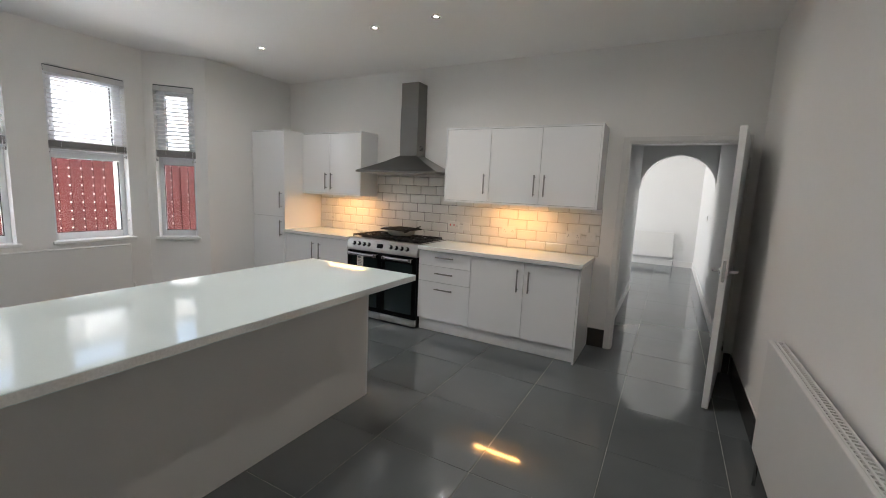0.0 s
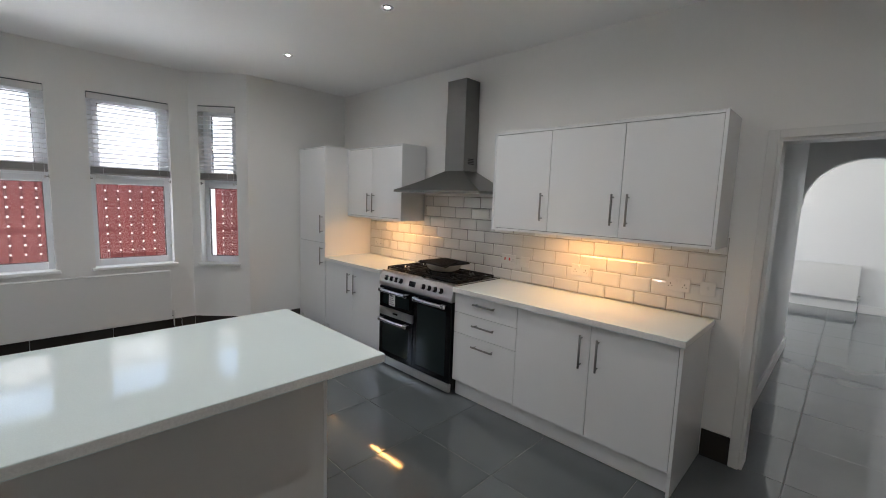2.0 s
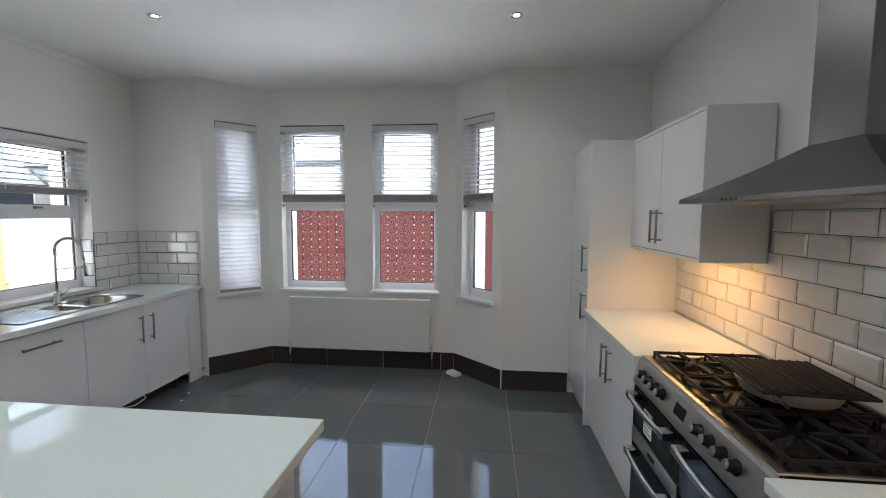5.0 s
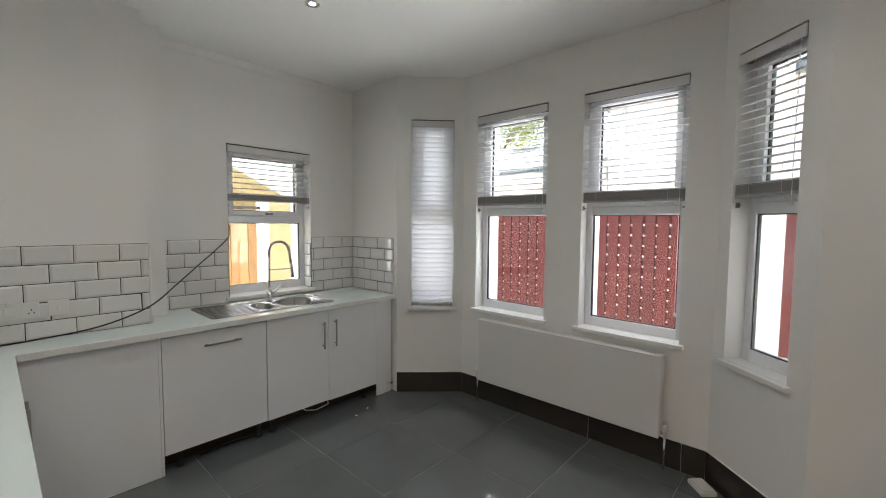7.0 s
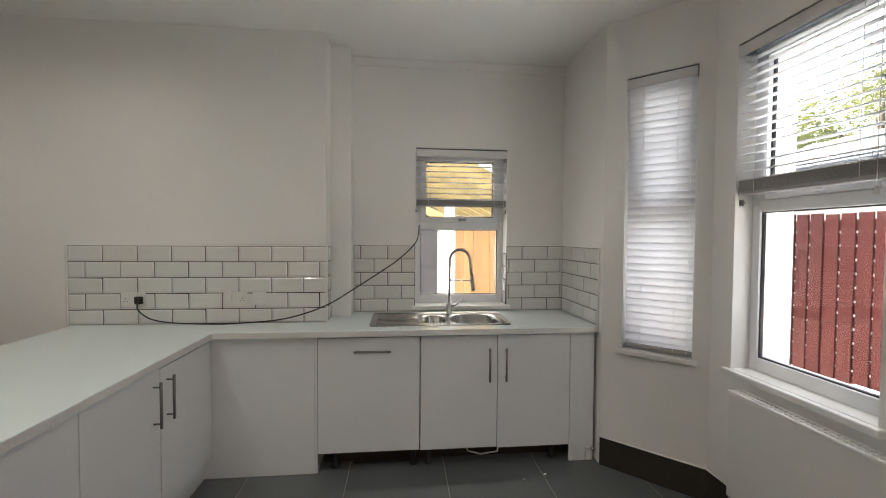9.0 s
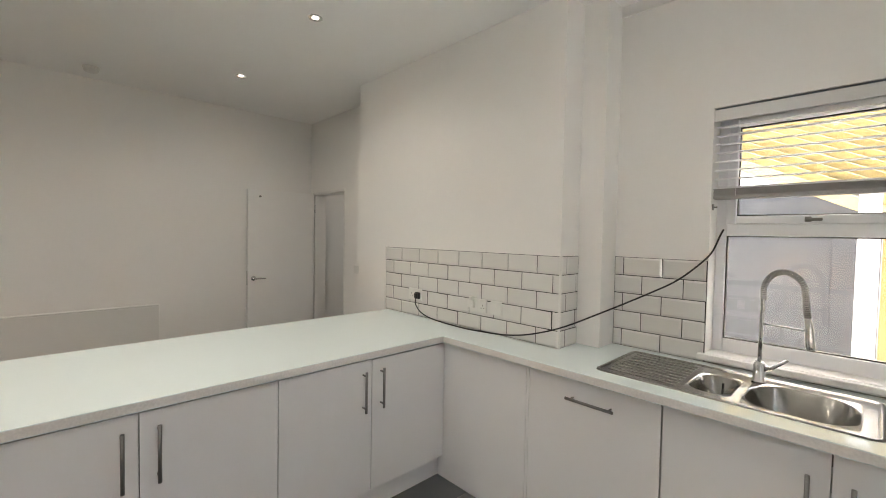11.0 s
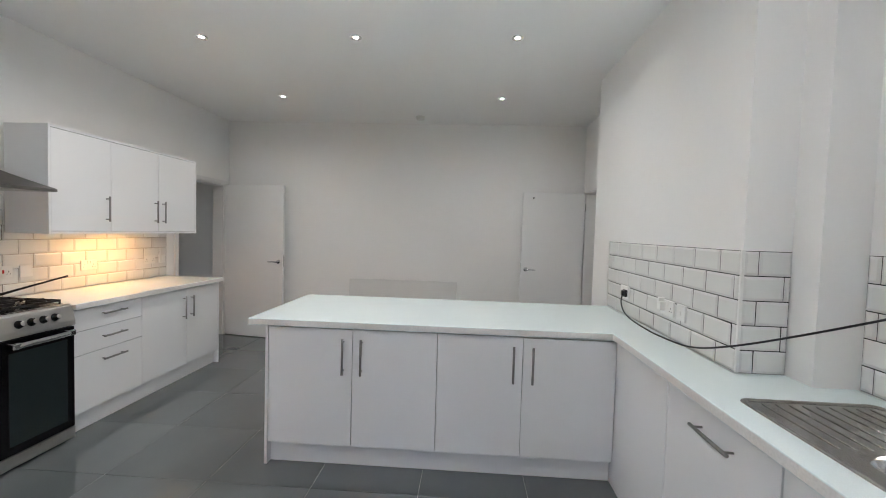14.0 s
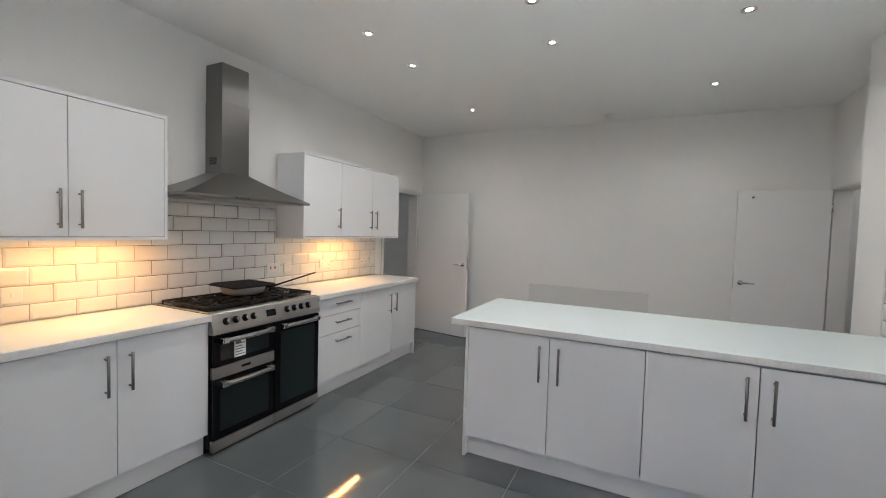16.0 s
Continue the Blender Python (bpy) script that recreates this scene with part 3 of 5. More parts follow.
base_unit(pose(-1.035, FY, 0), 1.015, [
    (0, 0.533, KICK, DOOR_TOP, 0.480, 0.68, True, 0.21, "door"),
    (0.533, 1.015, KICK, DOOR_TOP, 0.587, 0.68, True, 0.20, "door")], "gloss white two-door base cabinet under the worktop")
base_unit(pose(-3.612, FY, 0), 1.036, [
    (0, 0.540, KICK, DOOR_TOP, 0.487, 0.68, True, 0.21, "door"),
    (0.540, 1.036, KICK, DOOR_TOP, 0.596, 0.68, True, 0.20, "door")], "gloss white two-door base cabinet between tall unit and cooker")


def board(name, bm, material, label, category="panel"):
    return tagged(part(name, bm, material), label, category)


def worktop(bm, label):
    """A stone slab, polished on top with a sky-reflection tint, with a speckled edge."""
    ob = board("worktop", bm, TOP, label, "worktop")
    # edge faces keep the warm stone colour, without the reflection tint
    ob.data.materials.append(TOPEDGE)
    for face in ob.data.polygons:
        if abs(face.normal.z) < 0.3:
            face.material_index = 1
    return ob


board("end_panel", boxed(-0.019, -0.001, FY - 0.001, N - 0.014, 0, WT_LOW, 0.0015), UNIT, "gloss white end panel of the base units")
board("plinth", boxed(-1.626, -0.020, FY + 0.045, FY + 0.061, 0.002, KICK - 0.001, 0.001), UNIT, "white plinth board under the base units", "plinth")
board("plinth", boxed(WP + 0.002, -2.576, FY + 0.045, FY + 0.061, 0.002, KICK - 0.001, 0.001), UNIT, "white plinth board under the base units", "plinth")
worktop(boxed(-1.628, 0.012, 3.731, N - 0.013, WT_LOW, WT, 0.004), "white worktop beside the cooker with a square edge")
worktop(boxed(-3.612, -2.574, 3.731, N - 0.013, WT_LOW, WT, 0.004), "white worktop between tall unit and cooker")

tall = thing("tall_cabinet", pose(WP + 0.004, 3.754, 0), "gloss white tall two-door larder cabinet in the corner", "cabinet")
part("body", boxed(0.002, 0.575, 0.022, N - 3.754 - 0.002, KICK, 2.100, 0.001), CARCASS, tall)
part("side_panel", boxed(0.577, 0.595, 0.0, N - 3.754 - 0.002, 0.004, 2.112, 0.001), UNIT, tall)
part("top_panel", boxed(0.0, 0.577, 0.0, N - 3.754 - 0.002, 2.101, 2.112, 0.001), UNIT, tall)
for z0, z1, hz in ((KICK, 1.046, 0.903), (1.050, 2.098, 1.258)):
    d = part("door", boxed(0.003, 0.574, 0, 0.0185, z0, z1, 0.0015), UNIT, tall)
    bar_handle(d, 0.540, hz, 0.20)


def wall_cabinet(x0, x1, seams, handles, z0, z1, y, label, hz):
    c = thing("wall_cabinet", pose(x0, y, 0), label, "cabinet", "kitchen wall cabinets")
    w, deep = x1 - x0, N - y - 0.013
    part("body", boxed(0.019, w - 0.019, 0.021, deep, z0 + 0.020, z1 - 0.019, 0.001), CARCASS, c)
    part("side_panel", boxed(0, 0.018, 0.0, deep, z0, z1, 0.0015), UNIT, c)
    part("side_panel", boxed(w - 0.018, w, 0.0, deep, z0, z1, 0.0015), UNIT, c)
    part("top_panel", boxed(0.018, w - 0.018, 0.0, deep, z1 - 0.018, z1, 0.001), UNIT, c)
    part("bottom_panel", boxed(0.018, w - 0.018, 0.0, deep, z0, z0 + 0.018, 0.001), UNIT, c)
    edges = [0.018] + [s - x0 for s in seams] + [w - 0.018]
    for k in range(len(edges) - 1):
        d = part("door", boxed(edges[k] + 0.002, edges[k + 1] - 0.002, 0.002, 0.020, z0 + 0.021, z1 - 0.021, 0.0015), UNIT, c)
        bar_handle(d, handles[k] - x0, z0 + hz, 0.20, y=0.002)
    return c


CABR = (-1.515, 0.030, 1.352, 2.104)
CABL = (-3.612, -2.655, 1.350, 2.110)
wall_cabinet(CABR[0], CABR[1], (-1.013, -0.503), (-1.060, -0.548, -0.452), CABR[2], CABR[3], 4.037, "gloss white three-door wall cabinet above the worktop", 0.195)
wall_cabinet(CABL[0], CABL[1], (-3.150,), (-3.195, -3.105), CABL[2], CABL[3], 4.045, "gloss white two-door wall cabinet beside the hood", 0.165)
for x, z, w in ((-0.78, CABR[2], 0.52), (-2.96, CABL[2], 0.55)):
    strip = thing("undercabinet_light", pose(x, 4.15, z), "warm white strip light under a wall cabinet", "light")
    part("housing", boxed(-w / 2 - 0.01, w / 2 + 0.01, -0.022, 0.022, -0.0008, 0.004), PLASTIC, strip)
    part("diffuser", boxed(-w / 2, w / 2, -0.017, 0.017, -0.0018, -0.0006), STRIP, strip, "glowing warm diffuser")


# ---- cooker and hood ----
def cooker():
    x0, x1, front = -2.570, -1.634, 3.734
    w = x1 - x0
    c = thing("range_cooker", pose(x0, front, 0), "stainless steel and black range cooker with gas hob", "cooker")
    part("body", boxed(0.003, w - 0.003, 0.035, N - front - 0.02, 0.03, 0.885, 0.003), ENAMEL, c)
    cp = bmesh.new()
    pts = [(0.0, 0.765), (-0.004, 0.772), (-0.002, 0.800), (0.022, 0.888), (0.034, 0.898), (0.06, 0.898), (0.06, 0.765)]
    ends = [[cp.verts.new((x, y, z)) for y, z in pts] for x in (0, w)]
    for k in range(len(pts)):
        j = (k + 1) % len(pts)
        cp.faces.new((ends[0][k], ends[0][j], ends[1][j], ends[1][k]))
    cp.faces.new(ends[0]), cp.faces.new(ends[1][::-1])
    panel = part("control_panel", cp, STEEL, c, "brushed steel control panel")
    knob = mesh_of("knob", turned(bmesh.new(), [(0, 0), (0.024, 0), (0.024, 0.006), (0.019, 0.009), (0.018, 0.030), (0.015, 0.034), (0, 0.034)], 22), ENAMEL)
    cap = mesh_of("knob_cap", box(turned(bmesh.new(), [(0, 0.0342), (0.0152, 0.0342), (0.0148, 0.0368), (0, 0.0368)], 20), -0.0022, 0.0022, -0.017, 0.017, 0.030, 0.0385, 0.001), STEEL)
    for fx in (0.105, 0.180, 0.255, 0.325, 0.640, 0.715, 0.790, 0.865):
        k = new("knob", knob)
        k.parent = panel
        k.matrix_basis = pose(fx * w, 0.0095, 0.838, 74, 0, 0)
        q = new("knob_cap", cap)
        q.parent = panel
        q.matrix_basis = k.matrix_basis.copy()
    part("clock", boxed(-0.042, 0.042, -0.024, 0.024, -0.002, 0.004, 0.002), OVEN, panel, "black clock display", pose(0.485 * w, 0.0105, 0.836, 74, 0, 0))
    split = 0.515 * w
    gap = 0.004

    def oven_door(a, b, z0, z1, window, hz):
        d = part("oven_door", boxed(a + gap, b - gap, 0.0, 0.035, z0, z1, 0.004), OVEN, c, "black glass oven door")
        if window:
            g = 0.055
            part("window", boxed(a + g, b - g, -0.0025, 0.0, z0 + window[0], z1 - window[1], 0.001), OVENGLASS, d)
            for q in (a + g - 0.004, b - g):
                part("window_trim", boxed(q, q + 0.004, -0.0015, 0, z0 + window[0], z1 - window[1]), ENAMEL, d)
        hp = bmesh.new()
        rings = []
        for k in range(9):
            x, bow = a + 0.045 + (b - a - 0.09) * k / 8, 0.012 * (1 - (k / 4 - 1) ** 2)
            rings.append([(x, -0.040 - bow - 0.009 * math.cos(t), hz + 0.016 * math.sin(t)) for t in [math.pi * q / 6 for q in range(12)]])
        loft(hp, rings)
        for s, way in ((a + 0.045, 1), (b - 0.045, -1)):
            box(hp, min(s - way * 0.006, s + way * 0.040), max(s - way * 0.006, s + way * 0.040), -0.052, 0.0, hz - 0.018, hz + 0.018, 0.006)
        part("handle", hp, CHROME, d, "polished steel bar handle")
        return d

    grill = oven_door(0, split, 0.560, 0.758, (0.035, 0.06), 0.728)
    oven_door(0, split, 0.092, 0.482, (0.05, 0.07), 0.452)
    tall_oven = oven_door(split, w, 0.092, 0.758, (0.05, 0.075), 0.728)
    band = part("trim_band", boxed(gap, split - gap, -0.002, 0.03, 0.485, 0.557, 0.002), STEEL, c, "brushed steel band between the doors")
    part("badge", boxed(split / 2 - 0.035, split / 2 + 0.035, -0.004, -0.002, 0.513, 0.530, 0.001), ENAMEL, band, "small dark badge")
    part("kick_strip", boxed(gap, split - gap, -0.002, 0.03, 0.018, 0.088, 0.002), STEEL, c, "brushed steel bottom strip")
    part("kick_strip", boxed(split + gap, w - gap, -0.002, 0.03, 0.018, 0.088, 0.002), STEEL, c, "brushed steel bottom strip")
    for fx in (0.05, w - 0.05):
        for fy in (0.06, 0.54):
            part("foot", tube(bmesh.new(), [(fx, fy, 0), (fx, fy, 0.032)], 0.018, 12), ENAMEL, c)
    st = part("sticker", boxed(0.150, 0.235, -0.004, -0.0025, 0.592, 0.705), PAPER, grill, "white energy sticker")
    bars = bmesh.new()
    for k in range(5):
        box(bars, 0.158, 0.21 if k % 2 else 0.227, -0.0046, -0.004, 0.605 + k * 0.018, 0.611 + k * 0.018)
    box(bars, 0.158, 0.200, -0.0046, -0.004, 0.682, 0.698)
    part("print", bars, INK, st)
    # the hob
    hob = part("hob_plate", boxed(0.0, w, 0.035, N - front - 0.015, 0.886, 0.902, 0.004), ENAMEL, c, "black enamelled hob plate")
    part("hob_edge", box(box(boxed(0.0, w, 0.0335, 0.068, 0.8975, 0.9045, 0.002), 0.0, 0.014, 0.068, N - front - 0.016, 0.8975, 0.9045, 0.002), w - 0.014, w, 0.068, N - front - 0.016, 0.8975, 0.9045, 0.002), STEEL, hob, "steel edge of the hob")
    for bx, by, r in ((0.14, 0.17, 0.042), (0.14, 0.44, 0.034), (0.47, 0.30, 0.062), (0.80, 0.17, 0.034), (0.80, 0.44, 0.045), (0.33, 0.45, 0.030)):
        part("burner", turned(bmesh.new(), [(0, 0.902), (r + 0.018, 0.902), (r + 0.014, 0.908), (r, 0.910), (r, 0.918), (r - 0.004, 0.922), (0, 0.923)], 24, pose(bx, by, 0)), IRON if r < 0.06 else ENAMEL, hob, "black gas burner")
    for a, b in ((0.02, 0.315), (0.325, 0.61), (0.62, w - 0.02)):
        g = bmesh.new()
        z0, z1 = 0.919, 0.933
        for yy in (0.075, 0.301, 0.315, 0.545):
            box(g, a, b, yy, yy + 0.012, z0, z1, 0.002, 1)
        for xx in (a, b - 0.010):
            box(g, xx, xx + 0.010, 0.085, 0.545, z0, z1, 0.002, 1)
        mid = (a + b) / 2
        for yc in (0.19, 0.43):
            for k in range(4):
                ang = math.radians(45 + 90 * k)
                tube(g, [(mid + 0.035 * math.cos(ang), yc + 0.035 * math.sin(ang), 0.935), (mid + 0.12 * math.cos(ang), yc + 0.11 * math.sin(ang), 0.928)], 0.0068, 6)
            box(g, mid - 0.006, mid + 0.006, yc + 0.04, yc + 0.115, z0, z1 + 0.004, 0.001, 1)
            box(g, mid - 0.006, mid + 0.006, yc - 0.115, yc - 0.04, z0, z1 + 0.004, 0.001, 1)
            box(g, a + 0.005, mid - 0.04, yc - 0.006, yc + 0.006, z0, z1 + 0.004, 0.001, 1)
            box(g, mid + 0.04, b - 0.005, yc - 0.006, yc + 0.006, z0, z1 + 0.004, 0.001, 1)
        for xx in (a + 0.005, b - 0.005):
            for yy in (0.08, 0.31, 0.55):
                tube(g, [(xx, yy, 0.902), (xx, yy, 0.922)], 0.006, 6)
        part("pan_support", g, IRON, hob, "black cast iron pan support")


cooker()


def pan():
    p = thing("frying_pan", pose(-2.075, 4.085, 0.937, 0, 0, -5), "steel frying pan under a black griddle plate on the hob", "pan")
    part("bowl", turned(bmesh.new(), [(0, 0), (0.110, 0), (0.142, 0.012), (0.164, 0.058), (0.168, 0.062), (0.160, 0.062), (0.138, 0.018), (0.108, 0.005), (0, 0.005)], 32), PANSTEEL, p, "shiny steel pan")
    g = part("griddle_plate", box(boxed(-0.172, 0.172, -0.168, 0.168, 0.0625, 0.074, 0.005), -0.162, 0.162, -0.158, 0.158, 0.0735, 0.078, 0.002), IRON, p, "black griddle plate")
    for k in range(11):
        part("ridge", boxed(-0.157, 0.157, -0.149 + k * 0.029, -0.141 + k * 0.029, 0.078, 0.083, 0.002, 1), IRON, g)
    part("handle", tube(bmesh.new(), [(0.125, -0.095, 0.050), (0.18, -0.135, 0.058), (0.30, -0.195, 0.098), (0.465, -0.265, 0.148)], [0.011, 0.008, 0.006, 0.006], 10), IRON, p, "thin dark handle")


pan()


def hood():
    x0, x1, front, z = -2.632, -1.558, 3.925, 1.635
    cx0, cx1, cy = -2.195, -1.962, 4.175
    h = thing("cooker_hood", pose(0, 0, 0), "stainless steel pyramid chimney hood over the cooker", "cooker hood")
    part("rim", boxed(x0, x1, front, N - 0.012, z, z + 0.020, 0.003), HOODSTEEL, h)
    bm = bmesh.new()
    steps = 6
    rings = []
    for k in range(steps + 1):
        f = k / steps
        e = f ** 1.25
        zz = z + 0.020 + (1.838 - z - 0.020) * (0.80 * f + 0.20 * f * f)
        a, b, c = x0 + (cx0 - x0) * f, x1 + (cx1 - x1) * f, front + (cy - front) * f
        rings.append([bm.verts.new(p) for p in ((a, c, zz), (b, c, zz), (b, N - 0.012, zz), (a, N - 0.012, zz))])
    for r, s in zip(rings, rings[1:]):
        for k in range(4):
            bm.faces.new((r[k], r[(k + 1) % 4], s[(k + 1) % 4], s[k]))
    part("canopy", bm, HOODSTEEL, h, "sloping steel canopy")
    part("chimney", boxed(cx0, cx1, cy, N - 0.012, 1.834, 2.36, 0.003), HOODSTEEL, h, "steel chimney duct")
    up = part("chimney_top", boxed(cx0 + 0.004, cx1 - 0.004, cy + 0.004, N - 0.012, 2.36, 2.636, 0.002), HOODSTEEL, h)
    for xs, sgn in ((cx1, 1), (cx0, -1)):
        slots = bmesh.new()
        for k in range(4):
            a = xs - 0.001 if sgn > 0 else xs - 0.0015
            box(slots, a, a + 0.0025, cy + 0.055, cy + 0.135, 1.90 + k * 0.014, 1.907 + k * 0.014)
        part("vent_slots", slots, ENAMEL, h, "dark vent slots")
    part("filter", boxed(x0 + 0.06, x1 - 0.06, front + 0.05, N - 0.06, z - 0.004, z - 0.0005, 0.001), STEEL, h, "grease filter panel")
    for k in range(4):
        part("button", tube(bmesh.new(), [(-2.26 + k * 0.030, front, z + 0.010), (-2.26 + k * 0.030, front - 0.003, z + 0.010)], 0.005, 12), ENAMEL, h)


hood()


# ---- peninsula and sink run ----
PX0, PX1, PY = -1.802, -0.845, 2.470
FX = -1.783
turn_w = -90
base_unit(pose(FX, 2.350, 0, 0, 0, turn_w), 1.022, [
    (0, 0.514, KICK, DOOR_TOP, 0.462, 0.69, True, 0.215, "door"),
    (0.514, 1.022, KICK, DOOR_TOP, 0.572, 0.69, True, 0.215, "door")], "gloss white two-door peninsula cabinet at the open end", depth=0.58)
base_unit(pose(FX, 1.328, 0, 0, 0, turn_w), 1.033, [
    (0, 0.499, KICK, DOOR_TOP, 0.444, 0.69, True, 0.215, "door"),
    (0.499, 1.033, KICK, DOOR_TOP - 0.004, 0.555, 0.69, True, 0.215, "door")], "gloss white two-door peninsula cabinet next to the corner", depth=0.58)
board("end_panel", boxed(FX - 0.001, -1.161, 2.352, 2.370, 0, WT_LOW, 0.0015), UNIT, "gloss white end panel of the peninsula")
board("back_panel", boxed(-1.180, -1.160, BREAST + 0.002, 2.351, 0, WT_LOW, 0.001), ISLAND, "plain off-white back panel of the peninsula")
board("plinth", boxed(FX + 0.045, FX + 0.061, 0.296, 2.351, 0.002, KICK - 0.001, 0.001), UNIT, "white plinth board under the peninsula", "plinth")

SX0, SX1, SY0, SY1 = -3.655, -2.712, -0.245, 0.222   # the sink's rim
wy = 0.327
hx0, hx1, hy0, hy1 = SX0 + 0.02, SX1 - 0.02, SY0 + 0.02, SY1 - 0.02


def slab(xs, ys, inside, z0, z1, bevel):
    """A slab over those cells of a plan grid whose middle is inside."""
    bm = bmesh.new()
    grid = {}

    def corner(i, j, k):
        key = (i, j, k)
        if key not in grid:
            grid[key] = bm.verts.new((xs[i], ys[j], (z0, z1)[k]))
        return grid[key]

    full = {(i, j) for i in range(len(xs) - 1) for j in range(len(ys) - 1) if inside((xs[i] + xs[i + 1]) / 2, (ys[j] + ys[j + 1]) / 2)}
    for i, j in full:
        bm.faces.new([corner(a, b, 1) for a, b in ((i, j), (i + 1, j), (i + 1, j + 1), (i, j + 1))])
        bm.faces.new([corner(a, b, 0) for a, b in ((i, j), (i, j + 1), (i + 1, j + 1), (i + 1, j))])
        for (di, dj), (a, b) in (((-1, 0), ((i, j), (i, j + 1))), ((1, 0), ((i + 1, j + 1), (i + 1, j))), ((0, -1), ((i + 1, j), (i, j))), ((0, 1), ((i, j + 1), (i + 1, j + 1)))):
            if (i + di, j + dj) not in full:
                bm.faces.new((corner(*a, 0), corner(*a, 1), corner(*b, 1), corner(*b, 0)))
    bmesh.ops.recalc_face_normals(bm, faces=bm.faces[:])
    if bevel:
        sharp = [e for e in bm.edges if len(e.link_faces) == 2 and e.calc_face_angle() > 1.0]
        bmesh.ops.bevel(bm, geom=sharp, offset=bevel, segments=2, affect="EDGES", profile=0.5)
    return bm


def in_worktop(x, y):
    if y > wy:
        return PX0 < x
    if x > BREAST_W and y < BREAST + 0.010:
        return False
    return not (hx0 < x < hx1 and hy0 < y < hy1)


worktop(slab(sorted((WP + 0.010, hx0, hx1, BREAST_W - 0.001, PX0, PX1)), sorted((RECESS + 0.010, hy0, BREAST + 0.010, hy1, wy, PY)), in_worktop, WT_LOW, WT, 0.004),
        "white L-shaped worktop over peninsula and sink run")


SFY = 0.294
board("corner_panel", boxed(-2.388, FX + 0.060, SFY - 0.019, SFY, 0.0, DOOR_TOP, 0.0015), UNIT, "gloss white corner filler panel down to the floor")
dishwasher = base_unit(pose(-2.405, SFY, 0, 0, 0, 180), 0.632, [(0, 0.632, 0.120, DOOR_TOP - 0.003, 0.336, 0.763, False, 0.225, "door")], "gloss white integrated dishwasher front with a bar handle", name="dishwasher", low=0.125, depth=0.50)
part("side_panel", boxed(-0.016, -0.001, 0.002, 0.235, 0.0, WT_LOW - 0.001, 0.001), UNIT, dishwasher)
base_unit(pose(-3.040, SFY, 0, 0, 0, 180), 0.985, [
    (0, 0.498, 0.116, DOOR_TOP, 0.443, 0.662, True, 0.215, "door"),
    (0.498, 0.985, 0.110, DOOR_TOP, 0.550, 0.662, True, 0.215, "door")], "gloss white two-door sink cabinet without a plinth", low=0.125, depth=0.45, top=0.70, name="sink_cabinet")
board("filler_panel", boxed(-4.190, -4.027, SFY - 0.020, SFY - 0.002, 0.0, DOOR_TOP, 0.001), UNIT, "white filler panel at the wall")
for x in (-2.50, -3.00, -3.10, -3.93):
    leg = thing("cabinet_leg", pose(x, 0.22, 0), "black adjustable plastic cabinet leg under the units", "leg", "cabinet legs")
    part("post", turned(bmesh.new(), [(0, 0), (0.028, 0), (0.026, 0.012), (0.015, 0.02), (0.015, 0.09), (0.03, 0.10), (0.03, 0.124), (0, 0.124)], 14), RUBBER, leg)
for pts, r, mt, label in (
        ([(-3.30, 0.10, 0.124), (-3.36, 0.25, 0.075), (-3.44, 0.262, 0.058), (-3.55, 0.26, 0.070), (-3.60, 0.15, 0.122)], 0.005, PLASTIC, "thin white cable hanging under the units"),
        ([(-2.62, 0.215, 0.016), (-2.8, 0.20, 0.014), (-3.02, 0.212, 0.014)], 0.008, DARK, "dark thin waste hose lying under the units")):
    tagged(part("pipe", tube(bmesh.new(), pts, r, 10), mt), label, "pipe")
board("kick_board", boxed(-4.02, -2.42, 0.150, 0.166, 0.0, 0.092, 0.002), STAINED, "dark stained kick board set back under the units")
scrap = mesh_of("paper_scrap", prism(bmesh.new(), [(0, 0), (0.018, 0.003), (0.022, 0.014), (0.009, 0.019), (-0.003, 0.010)], 0, 0.0015), PAPER)
for sx, sy, a in ((-3.82, 0.42, 20), (-3.66, 0.47, 110)):
    ob = tagged(new("paper_scrap", scrap), "tiny white scrap of paper on the floor tiles", "scrap")
    ob.matrix_basis = pose(sx, sy, 0.0015, 0, 0, a)
# near-black sheet put in as the shade behind the plinth gap
structure("wall_void", boxed(-4.0, -2.41, -0.20, -0.185, 0.0, 0.85), DARK, "dark sheet standing for shade in the open plinth gap", "wall")


def rounded(cx, cy, w, d, r, z, n=8):
    out = []
    for qx, qy, a0 in ((1, 1, 0), (-1, 1, 90), (-1, -1, 180), (1, -1, 270)):
        for k in range(n):
            a = math.radians(a0 + 90 * k / (n - 1))
            out.append((cx + qx * (w / 2 - r) + r * math.cos(a), cy + qy * (d / 2 - r) + r * math.sin(a), z))
    return out


